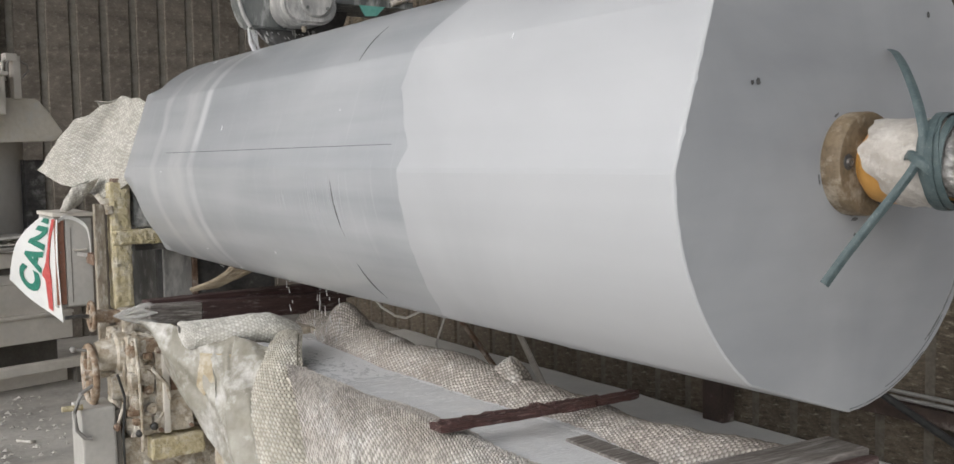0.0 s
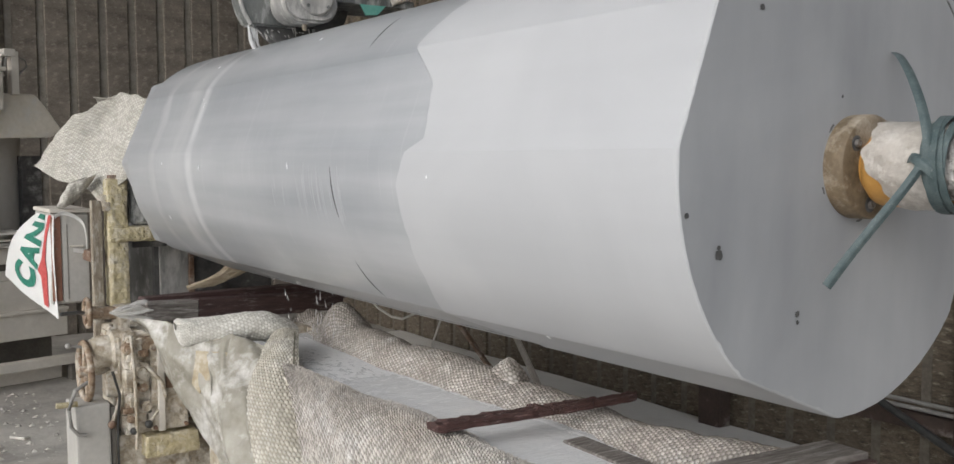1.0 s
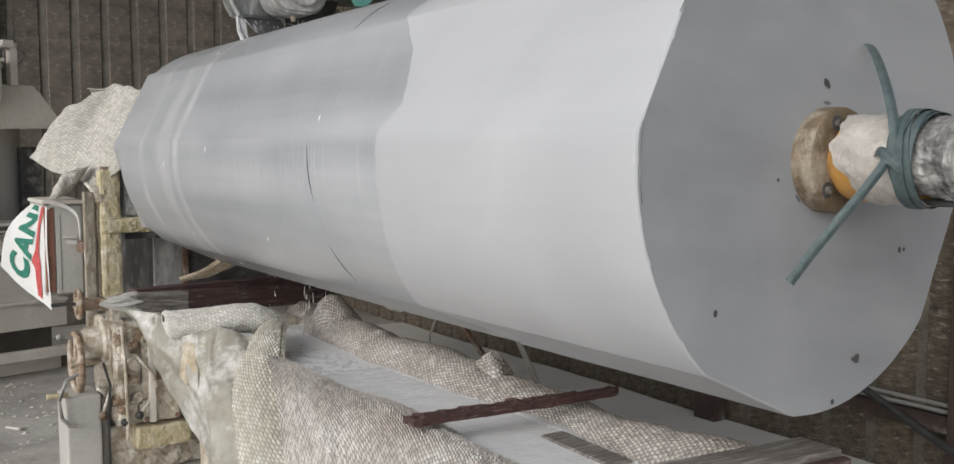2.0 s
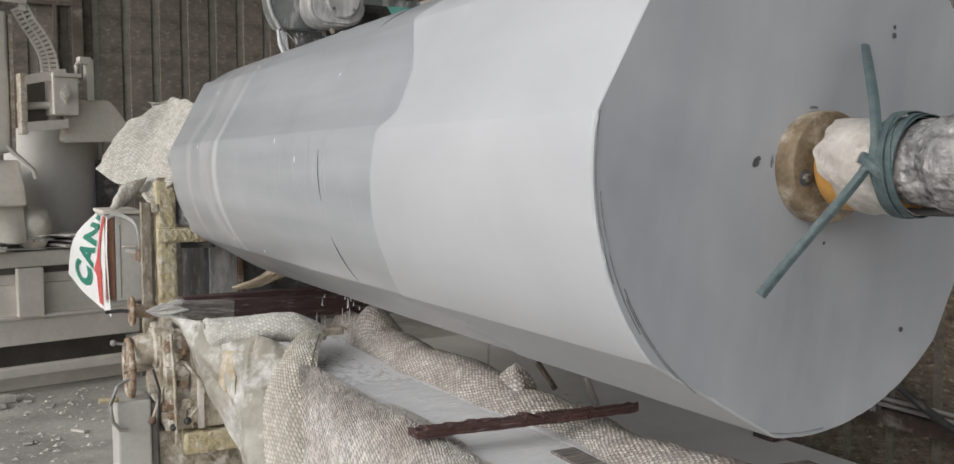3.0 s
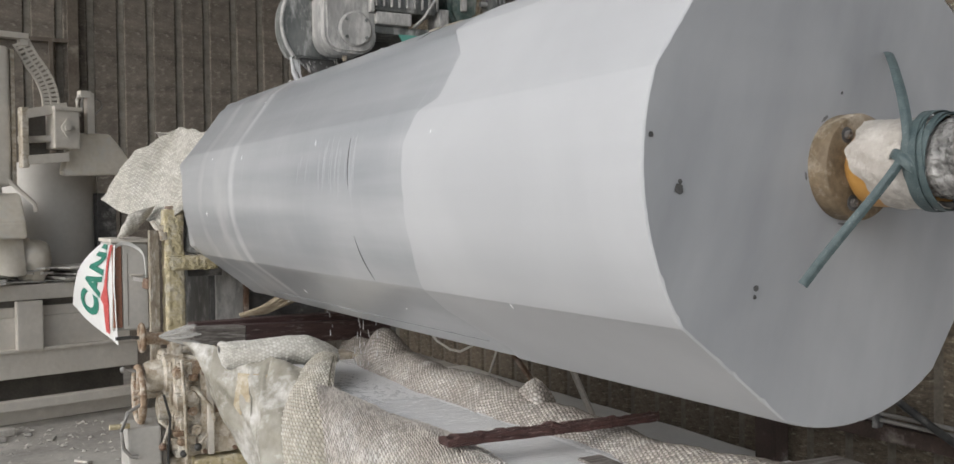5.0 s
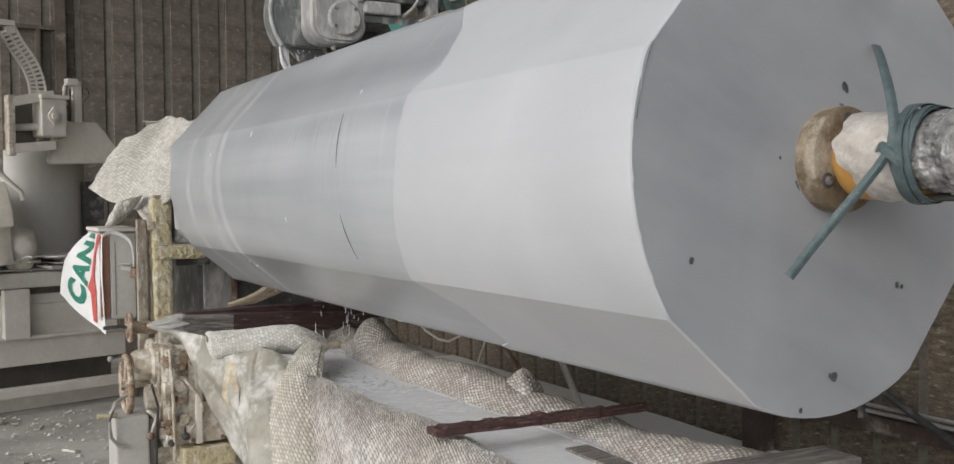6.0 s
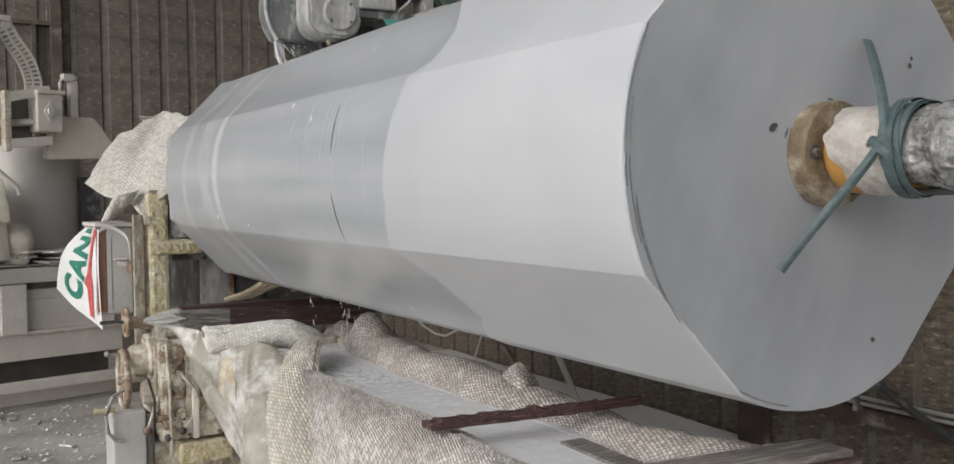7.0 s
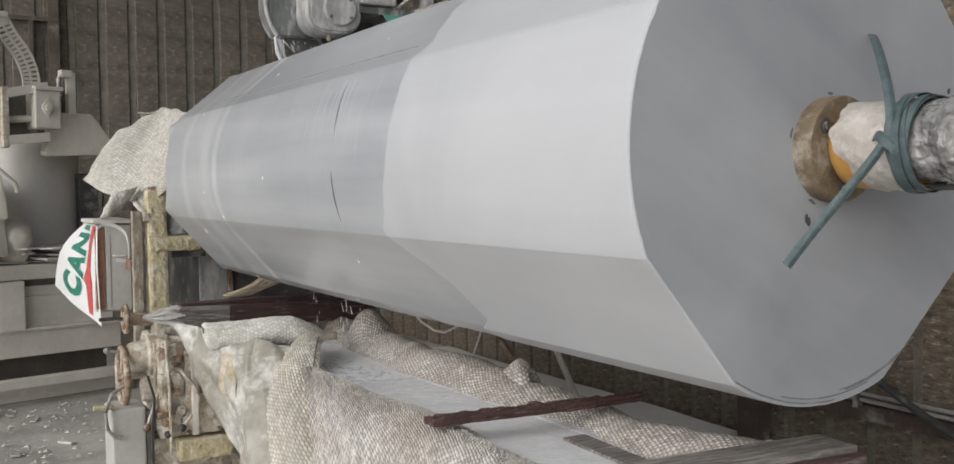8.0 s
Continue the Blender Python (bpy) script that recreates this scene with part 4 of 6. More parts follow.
def sacks():
    # over the near rim
    def near(u, v):
        end = np.interp(v, [0, 0.2, 0.35, 0.5, 0.65, 0.8, 1], [4.10, 3.98, 3.80, 3.50, 3.20, 2.95, 2.75])
        y = lerp(1.60, end, u)
        c = along(v, (1.470, 0, 0.745), (1.435, 0, 0.760), (1.385, 0, 0.785), (1.32, 0, 0.812), (1.25, 0, 0.792), (1.185, 0, 0.69), (1.125, 0, 0.50), (1.085, 0, 0.30), (1.06, 0, 0.12), (1.05, 0, 0.006))
        w = 0.016 * np.sin(y * 3.1) + 0.010 * np.sin(y * 7.7 + 1)
        return c[..., 0] + w * (0.3 + v), y, c[..., 2] + 0.012 * np.sin(y * 4.3 + 2) * np.clip(1 - v * 2, 0.2, 1)
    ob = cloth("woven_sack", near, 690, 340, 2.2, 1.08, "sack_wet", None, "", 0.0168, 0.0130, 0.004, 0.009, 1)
    tagged(ob, "slurry-caked woven sacking draped over the basin's near rim", "sack", "sacks on the basin")

    # over the far rim, humped and folded
    def far(u, v):
        y = lerp(1.62, 4.98, u)
        hump = 0.105 * np.exp(-((y - 4.40) / 0.125) ** 2) - 0.045 * np.exp(-((y - 2.42) / 0.32) ** 2) + 0.035 * np.exp(-((y - 3.40) / 0.25) ** 2) - 0.030 * np.exp(-((y - 2.90) / 0.22) ** 2) + 0.012 * np.sin(y * 5)
        c = along(v, (1.725, 0, 0.735), (1.76, 0, 0.785), (1.80, 0, 0.835), (1.86, 0, 0.858), (1.925, 0, 0.84), (1.985, 0, 0.78), (2.02, 0, 0.64), (2.035, 0, 0.45), (2.04, 0, 0.3))
        return c[..., 0] + 0.022 * np.sin(y * 2.7 + 1) + 0.012 * np.sin(y * 8) + 0.06 * np.exp(-((y - 4.75) / 0.4) ** 2), y, c[..., 2] + hump * np.sin(np.pi * np.clip(v * 1.35, 0, 1))
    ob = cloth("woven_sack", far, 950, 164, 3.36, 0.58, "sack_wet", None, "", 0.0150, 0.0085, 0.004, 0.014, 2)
    tagged(ob, "wet woven sacking heaped along the basin's far rim", "sack", "sacks on the basin")

    # pinched ear of sacking that stands up from the far rim
    def ear(u, v):
        a = np.radians(lerp(50, 395, u))
        r = 0.080 * np.clip(1 - v ** 2.0, 0.05, 1) * (1 + 0.25 * np.sin(3 * a + 2))
        return 1.880 + r * np.cos(a) * 0.7 + 0.01 * v, 2.92 + r * np.sin(a) * 1.2 + 0.03 * v, 0.812 + 0.105 * v
    ob = cloth("sack_corner", ear, 90, 50, 0.36, 0.16, "sack_wet", None, "", 0.018, 0.005, 0.004, 0.004, 3)
    tagged(ob, "stiff pinched corner of sacking standing on the rim", "sack", "sacks on the basin")

    # hanging strip and rolled sack at the head of the basin
    def strip(u, v):
        c = along(u, (1.57, 4.36, 0.88), (1.49, 4.16, 0.875), (1.375, 3.95, 0.825), (1.255, 3.74, 0.68), (1.195, 3.48, 0.47), (1.15, 3.27, 0.25), (1.12, 3.12, 0.02))
        w = np.interp(u, [0, 0.25, 0.5, 1], [0.11, 0.17, 0.27, 0.36])
        return c[..., 0] + (v - 0.5) * w * 0.50 - 0.03 * np.sin(np.pi * v) - 0.025 - 0.02 * u, c[..., 1] - (v - 0.42) * w * 0.86 - 0.03 * np.sin(np.pi * v), c[..., 2] + 0.014 * np.sin(np.pi * v)
    ob = cloth("woven_sack", strip, 360, 72, 1.45, 0.26, "sack_old", None, "", 0.0165, 0.007, 0.004, 0.008, 4)
    def seam(u, v):
        x, y, z = strip(u, 0.93 + 0.03 * v)
        return x - 0.014, y - 0.012, z + 0.008
    cloth("seam", seam, 160, 4, 1.4, 0.01, "scrap_dark", ob, "dark stitched seam along the fold", thick=0.002, sag=0.002, seed=21)
    tagged(ob, "yellowed folded strip of woven sacking hanging over the rim", "sack", "sacks on the basin")

    def roll(u, v):
        c = along(u, (1.005, 4.36, 0.950), (1.06, 4.34, 0.925), (1.18, 4.31, 0.925), (1.32, 4.28, 0.930), (1.44, 4.27, 0.918), (1.56, 4.26, 0.885))
        r = np.interp(u, [0, 0.06, 0.2, 0.5, 0.75, 0.88, 1], [0.020, 0.040, 0.058, 0.072, 0.076, 0.058, 0.028])
        a = 2 * np.pi * v + 0.6
        return c[..., 0], c[..., 1] - r * np.cos(a) * 1.1, c[..., 2] + r * np.sin(a) * 0.95 - 0.02 - 0.03 * np.exp(-((u - 0.13) / 0.09) ** 2) * np.clip(-np.sin(a), 0, 1)
    ob = cloth("rolled_sack", roll, 220, 150, 0.62, 0.44, "sack_white", None, "", 0.0150, 0.0050, 0.004, 0.010, 5)
    tagged(ob, "rolled-up white woven sack lying at the basin's head", "sack", "sacks on the basin")

    # milky plastic sheet hung over the basin's end corner
    def sheet(u, v):
        left = along(v, (0.905, 4.66, 0.94), (0.97, 4.58, 0.78), (1.055, 4.50, 0.60), (1.16, 4.40, 0.41), (1.24, 4.26, 0.22), (1.27, 4.15, 0.01))
        right = along(v, (1.33, 4.06, 0.85), (1.25, 3.92, 0.74), (1.19, 3.78, 0.60), (1.14, 3.62, 0.42), (1.10, 3.46, 0.22), (1.08, 3.35, 0.01))
        k = u[..., None]
        p = left * (1 - k) + right * k
        fold = 0.034 * np.sin(u * 13 + 4 * v + 1.5 * np.sin(5 * v)) * np.sin(np.pi * np.clip(v * 1.1 + 0.05, 0, 1)) + 0.010 * np.sin(u * 37 + v * 9)
        out = 0.09 * np.sin(np.pi * u) * v ** 0.7
        return p[..., 0] - 0.8 * out + 0.7 * fold, p[..., 1] - 0.5 * out - 0.6 * fold, p[..., 2] + 0.02 * np.sin(np.pi * u) * (1 - v)
    ob = cloth("plastic_sheet", sheet, 140, 120, 0.9, 0.9, "sheet", None, "", 0, 0, 0.002, 0.024, 6)
    tagged(ob, "milky crusted plastic sheet draped over the basin's corner", "plastic sheet")

    def patch(u, v):
        p = along(u, (1.135, 4.33, 0.80), (1.165, 4.29, 0.80), (1.20, 4.25, 0.80), (1.235, 4.20, 0.80))
        return p[..., 0] - 0.055 - 0.03 * v, p[..., 1] - 0.045 - 0.02 * v, p[..., 2] + 0.02 - 0.19 * v * (1 - 0.8 * np.abs(u - 0.3))
    ob = cloth("cardboard_scrap", patch, 24, 20, 0.25, 0.2, "scrap", None, "", 0, 0, 0.004, 0.014, 16)
    tagged(ob, "tan scrap of packing showing under the rolled sack", "packing scrap")


def timbers():
    # beam across the head of the basin
    b = thing("timber_beam", pose(0.958, 4.75, 0.905, 0, 3.2, 13.5), "dark red timber beam with a weathered grey end, laid across the basin's head", "timber")
    part("beam_end", box(0.0, 0.29, -0.045, 0.045, 0, 0.096, 0.008, 2, None, 0.003), "beam_grey", b, "weathered grey end piece")
    part("beam_length", box(0.292, 1.25, -0.04, 0.05, -0.010, 0.098, 0.006, 2, None, 0.002), "beam", b)
    b2 = thing("timber_beam", pose(1.0, 4.90, 0.90, 0, 1.0, 11), "dark wet timber beam lying behind the first", "timber")
    part("beam_length", box(0.0, 1.35, -0.04, 0.05, 0, 0.105, 0.006, 2, None, 0.003), "beam", b2)

    def wrap(u, v):
        a = 2 * np.pi * v
        r = lerp(0.004, 0.062, np.clip(u * 1.15, 0, 1)) * (1 + 0.22 * np.sin(9 * a + 5 * u) * (1 - 0.5 * u))
        return 0.800 + 0.175 * u + 0.03 * np.sin(7 * a) * u, 4.715 + 0.04 * u + r * np.cos(a), 0.966 - 0.010 * u + r * np.sin(a) * 0.85
    ob = cloth("plastic_wrap", wrap, 40, 72, 0.25, 0.3, "film", None, "", 0, 0, 0.0012, 0.006, 7)
    tagged(ob, "twisted clear plastic tied round the beam's end", "plastic wrap")
    # split plank lying across both rims
    p0, p1 = Vector((1.240, 2.465, 0.846)), Vector((2.070, 2.42, 0.838))
    bm = bmesh.new()
    n = 60
    rows = []
    for i in range(n + 1):
        f = i / n
        c = p0.lerp(p1, f)
        w = 0.036 + 0.006 * noise.noise(Vector((f * 9, 0, 0))) + 0.004 * noise.noise(Vector((f * 40, 2, 0)))
        if f > 0.74:
            w *= 0.72 + 0.22 * noise.noise(Vector((f * 60, 5, 0)))
        if f > 0.93:
            w *= (1 - f) / 0.07 * 0.8 + 0.2
        h = 0.024 + 0.006 * noise.noise(Vector((f * 14, 7, 0)))
        j = 0.010 * noise.noise(Vector((f * 22, 9, 1))) + 0.005 * noise.noise(Vector((f * 70, 4, 1)))
        rows.append([bm.verts.new((c.x, c.y + s * w + 0.4 * j, c.z + k * h + (j if k > 0 else 0))) for s, k in ((-1, -0.35), (-0.85, 0.7), (-0.2, 1.0), (0.3, 0.8), (1.0, 0.55), (0.9, -0.4))])
    for a, c in zip(rows, rows[1:]):
        for k in range(6):
            bm.faces.new((a[k], a[(k + 1) % 6], c[(k + 1) % 6], c[k]))
    bm.faces.new(rows[0])
    bm.faces.new(rows[-1][::-1])
    bmesh.ops.recalc_face_normals(bm, faces=bm.faces[:])
    tagged(link("plank", bm, "plank"), "splintered red-brown wooden plank laid across the basin rims", "plank")
    # beam across the near end of the basin
    e = thing("end_beam", pose(1.92, 1.39, 0.79, 0, 0, 174), "rough sawn weathered timber across the basin's near end", "timber")
    part("beam_length", box(0, 0.75, -0.14, 0.0, 0, 0.13, 0.006, 2, None, 0.003), "beam_grey", e)
    part("beam_side", box(-0.003, 0.75, 0.002, 0.03, 0.0, 0.115, 0.006, 2, None, 0.003), "beam", e, "dark red painted edge")
    part("trestle", box(0.04, 0.12, -0.12, -0.03, -0.79, 0.0, 0.004), "beam", e)
    part("trestle", box(0.62, 0.70, -0.12, -0.03, -0.79, 0.0, 0.004), "beam", e)
    # flat offcut in the water
    bm = box(-0.045, 0.045, -0.19, 0.17, 0, 0.014, 0.003, 1, None, 0.002)
    bm.transform(pose(1.695, 2.16, 0.757, 0, 0, -3))
    tagged(link("offcut", bm, "beam_grey"), "grey weathered board offcut floating in the slurry", "board")


basin()
sacks()
timbers()



# ---- headstock end of the lathe ----
def headstock():
    h = thing("headstock", (0, 0, 0), "dark slurry-splashed lathe headstock behind the column's far end", "lathe headstock")
    part("housing", box(1.30, 2.05, 5.75, 6.45, 0.0, 1.90, 0.03), "dark_iron", h)
    part("chuck", (lambda bm: (bm.transform(Matrix.Translation((1.59, 0, 1.682))), bm)[1])(lathe([(0.05, 5.28), (0.30, 5.28), (0.33, 5.19), (0.33, 5.40), (0.22, 5.45), (0.20, 5.76), (0.05, 5.76)], 40)), "dark_iron", h, "", True)
    part("cover_plate", box(1.33, 1.50, 5.722, 5.748, 0.86, 1.26, 0.006), "motor_pale", h, "streaked cover plate")
    part("cover_plate", box(1.53, 1.72, 5.722, 5.748, 0.80, 1.20, 0.006), "dark_iron", h)
    part("bracket", box(1.14, 1.34, 5.60, 5.70, 1.20, 1.25, 0.005), "dark_iron", h)
    part("bearing_block", crusty(1.12, 1.30, 5.52, 5.74, 1.34, 1.62, 0.02, 0.008), "motor", h, "grey bearing block")
    part("rib", box(1.50, 1.53, 5.70, 5.75, 0.78, 1.3, 0.004), "rust", h)
    # posts
    p = thing("padded_post", (1.045, 5.56, 0), "upright post wrapped in crusted yellow foam", "post")
    part("post", box(-0.035, 0.035, -0.035, 0.035, 0, 1.62, 0.004), "rust", p)
    part("foam", crusty(-0.056, 0.056, -0.055, 0.055, 0.88, 1.60, 0.022, 0.006, 45), "yellow", p, "crusted yellow foam padding")
    part("foam_arm", crusty(-0.055, 0.25, -0.080, 0.055, 1.245, 1.33, 0.02, 0.006, 45), "yellow", p, "foam-wrapped cross arm")
    part("collar", box(-0.085, 0.005, -0.03, 0.05, 1.45, 1.51, 0.008), "crust", p)
    w = box(0.905, 0.962, 5.52, 5.57, 0.62, 1.48, 0.004, 1, None, 0.003)
    tagged(link("wooden_post", w, "post_wood"), "narrow weathered grey-brown wooden post beside the cabinet", "post")
    bm = tube([(0.93, 5.56, 1.53), (0.955, 5.54, 1.49), (0.985, 5.52, 1.45)], 0.014, 8)
    add(bm, box(0.965, 1.005, 5.50, 5.54, 1.42, 1.47, 0.008))
    tagged(link("clamp", bm, "crust"), "slurry-crusted clamp on the post", "clamp")
    # control cabinet
    c = thing("control_cabinet", (0.735, 5.76, 0.885), "dusty grey steel control cabinet with a red-brown edge, beside the headstock", "cabinet")
    part("body", box(0.0, 0.20, 0.004, 0.46, 0.0, 0.52, 0.008), "cabinet", c)
    part("edge", box(0.0, 0.052, -0.012, 0.002, 0.02, 0.50, 0.003), "redbrown", c, "red-brown painted edge strip")
    part("door", box(0.058, 0.20, -0.014, 0.002, 0.01, 0.51, 0.004), "cabinet", c)
    part("seam", box(0.083, 0.086, -0.0165, -0.0135, 0.03, 0.46, 0), "bgdark", c)
    part("rim", box(-0.01, 0.21, -0.03, 0.47, 0.522, 0.545, 0.006, 2, None, 0.003), "bgpaint", c, "pale dust-covered top tray")
    for k in range(4):
        bm = lathe([(0.002, 0), (0.006, 0), (0.005, -0.006), (0.002, -0.007)], 10)
        bm.transform(Matrix.Translation((0.026, -0.012, 0.10 + 0.11 * k)))
        part("rivet", bm, "rust", c)
    part("handle", tube([(0.10, -0.014, 0.33), (0.10, -0.03, 0.33), (0.165, -0.03, 0.33), (0.165, -0.014, 0.33)], 0.006, 8), "bgpaint", c)
    part("back_bracket", box(0.165, 0.235, -0.19, 0.0, 0.25, 0.31, 0.004), "rust", c)


BAG = ((0.749, 5.735, 1.393), (0.753, 5.735, 0.802), (0.729, 6.10, 1.394), (0.584, 6.45, 0.997))


def bag_point(u, v, lift=0.0):
    """A point of the hung sack: u from its hem to its outer edge, v downwards."""
    a, b, c, d = (np.array(q) for q in BAG)
    u, v = np.asarray(u, float)[..., None], np.asarray(v, float)[..., None]
    p = (a * (1 - v) + b * v) * (1 - u) + (c * (1 - v) + d * v) * u
    out = np.array((-0.86, -0.5, 0.05))
    bulge = 0.03 * np.sin(np.pi * u) * np.sin(np.pi * (0.15 + 0.8 * v)) + 0.008 * np.sin(7 * u + 4 * v)
    bow = u ** 2 * np.sin(np.pi * np.clip(v, 0, 1)) * np.array((-0.045, 0.0, 0.03))
    return p + bow + out * (bulge + lift)


def printed_sack():
    def shape(u, v):
        p = bag_point(u, v)
        return p[..., 0], p[..., 1], p[..., 2]
    s = cloth("printed_sack", shape, 50, 50, 0.9, 0.6, "print_white", None, "", 0, 0, 0.002, 0.002, 8)
    tagged(s, "white plastic sack with green letters and red stripe on the cabinet", "sack")

    def stripe(u, v):
        mid = np.interp(u, [0, 0.2, 0.45, 0.66, 0.7, 1], [0.10, 0.19, 0.23, 0.25, 0.22, 0.19])
        half = np.interp(u, [0, 0.3, 0.5, 0.66, 0.7, 1], [0.055, 0.035, 0.045, 0.10, 0.06, 0.035])
        p = bag_point(mid + half * (2 * v - 1), lerp(0.0, 0.95, u), 0.0045)
        return p[..., 0], p[..., 1], p[..., 2]
    cloth("stripe", stripe, 40, 6, 0.2, 0.2, "print_red", s, "red printed stripe", thick=0.0008)

    def letter(txt, start, end, top_start, top_end):
        """One letter between two points of its foot line and two of its head line, as (u, v)."""
        cu = bpy.data.curves.new("letter", "FONT")
        cu.body, cu.size, cu.resolution_u, cu.offset = txt, 1.0, 3, 0.05
        ob = bpy.data.objects.new("letter_source", cu)
        me = bpy.data.meshes.new_from_object(ob)
        bpy.data.objects.remove(ob)
        bm = bmesh.new()
        bm.from_mesh(me)
        bmesh.ops.subdivide_edges(bm, edges=bm.edges[:], cuts=2)
        xs, ys = [v.co.x for v in bm.verts], [v.co.y for v in bm.verts]
        x0, x1, y0, y1 = min(xs), max(xs), min(ys), max(ys)
        for v in bm.verts:
            a, b = (v.co.x - x0) / (x1 - x0), (v.co.y - y0) / (y1 - y0)
            u = lerp(lerp(start[0], end[0], a), lerp(top_start[0], top_end[0], a), b)
            w = lerp(lerp(start[1], end[1], a), lerp(top_start[1], top_end[1], a), b)
            v.co = tuple(bag_point(u, w, 0.005))
        part("letter", bm, "print_green", s, "green printed letter")
    letter("C", (0.37, 0.90), (0.37, 0.64), (0.80, 0.86), (0.74, 0.62))
    letter("A", (0.36, 0.63), (0.34, 0.37), (0.73, 0.62), (0.73, 0.36))
    letter("N", (0.33, 0.36), (0.27, 0.09), (0.75, 0.36), (0.75, 0.11))

    def cut_letter(u, v):
        p = bag_point(lerp(0.30, 0.75, u), lerp(0.0, 0.06, v), 0.0045)
        return p[..., 0], p[..., 1], p[..., 2]
    cloth("letter", cut_letter, 8, 4, 0.2, 0.2, "print_green", s, "cut-off green letter", thick=0.0008)

    # torn loop of the sack's mouth, over the cabinet door
    def loop(u, v):
        c = along(u, (0.755, 5.73, 1.385), (0.79, 5.726, 1.405), (0.855, 5.722, 1.385), (0.905, 5.72, 1.33), (0.915, 5.72, 1.20), (0.90, 5.725, 1.185), (0.845, 5.726, 1.195))
        return c[..., 0], c[..., 1] - 0.012 * v, c[..., 2] + 0.022 * (v - 0.5)
    cloth("loop", loop, 60, 5, 0.4, 0.02, "print_white", s, "torn white hem", thick=0.003, sag=0.002)


def headstock_cloth():
    def shape(u, v):
        top = along(u, (0.92, 6.02, 1.95), (1.03, 5.87, 2.025), (1.125, 5.72, 2.085), (1.18, 5.58, 2.070), (1.245, 5.44, 2.045))
        low = along(u, (0.738, 6.28, 1.672), (0.819, 6.05, 1.592), (0.916, 5.84, 1.560), (0.990, 5.63, 1.510), (1.10, 5.47, 1.60))
        k = v[..., None]
        p = top * (1 - k) + low * k
        f = 0.030 * np.sin(u * 9 - 2.2 * v + 1.4 * np.sin(3 * v)) * np.sin(np.pi * np.clip(0.1 + 0.8 * v, 0, 1)) + 0.020 * np.sin(u * 5.5 + 2.6 * v + 1) * v
        crest = 0.008 * np.sin(u * 27) * np.exp(-((v / 0.10) ** 2))
        right = 0.07 * np.clip(u - 0.75, 0, 1) * np.sin(np.pi * v)
        return p[..., 0] - 0.7 * f + right, p[..., 1] - f, p[..., 2] + crest
    ob = cloth("woven_sack", shape, 300, 230, 0.80, 0.60, "sack", None, "", 0.0175, 0.0050, 0.004, 0.010, 9)
    tagged(ob, "stiff cream woven sacking draped over the headstock", "sack")

    def flap(u, v):
        top = along(u, (1.27, 5.50, 2.03), (1.20, 5.62, 2.06), (1.12, 5.76, 2.08), (1.02, 5.90, 2.06))
        low = along(u, (1.36, 5.70, 1.90), (1.32, 5.80, 1.91), (1.24, 5.92, 1.92), (1.10, 6.05, 1.90))
        p = top * (1 - v[..., None]) + low * v[..., None]
        return p[..., 0], p[..., 1], p[..., 2] + 0.05 * np.sin(np.pi * v) + 0.012 * np.sin(u * 14)
    ob = cloth("sack_fold", flap, 60, 40, 0.6, 0.3, "sack", None, "", 0.034, 0.008, 0.004, 0.006, 10)
    tagged(ob, "back fold of the sacking lying on the headstock", "sack")

    def tail(u, v):
        c = along(u, (0.895, 5.67, 1.60), (0.862, 5.69, 1.54), (0.830, 5.71, 1.485), (0.808, 5.74, 1.45))
        a = 2 * np.pi * v
        r = np.interp(u, [0, 0.4, 1], [0.085, 0.08, 0.05]) * (1 + 0.12 * np.sin(5 * a + 6 * u))
        return c[..., 0] + 0.8 * r * np.cos(a), c[..., 1] - r * np.sin(a) * 0.6, c[..., 2] + 0.3 * r * np.cos(a)
    ob = cloth("twisted_sack", tail, 60, 60, 0.25, 0.40, "sack", None, "", 0.0185, 0.004, 0.003, 0.010, 11)
    tagged(ob, "twisted end of sacking resting on the cabinet", "sack")

    r = thing("twisted_rag", (1.42, 5.44, 0.985), "straw-coloured twisted rag hanging behind the timber beam", "rag")
    rs = random.Random(19)
    for k in range(16):
        f = k / 15
        w = rs.uniform(-0.012, 0.012)
        pts = along(np.linspace(0, 1, 9), (-0.02 + 0.05 * f, w, -0.02 + 0.012 * f), (0.09 + 0.06 * f, 0.02 * f - 0.02, 0.010 - 0.01 * f + w), (0.19 + 0.07 * f, -0.02 + w, 0.065 - 0.03 * f), (0.27 + 0.13 * f, -0.03, 0.14 - 0.05 * f + w), (0.33 + 0.17 * f, -0.03 - w, 0.20 - 0.07 * f))
        part("strand", tube([tuple(p) for p in pts], 0.010 + 0.006 * rs.random(), 6), "straw", r, "", True)


def wheel(name, parent, at, radius, rim, spokes, material, label=""):
    ring = [(0, radius * math.cos(a), radius * math.sin(a)) for a in np.linspace(0, 2 * math.pi, 41)]
    bm = tube(ring, rim, 10, False)
    add(bm, lathe([(0.005, -0.03), (radius * 0.2, -0.03), (radius * 0.2, 0.025), (0.005, 0.025)], 20, "x"))
    for k in range(spokes):
        a = 2 * math.pi * k / spokes + 0.4
        add(bm, tube([(0, radius * 0.15 * math.cos(a), radius * 0.15 * math.sin(a)), (0, radius * math.cos(a), radius * math.sin(a))], rim * 0.8, 8))
    bm.transform(at)
    return part(name, bm, material, parent, label, True)


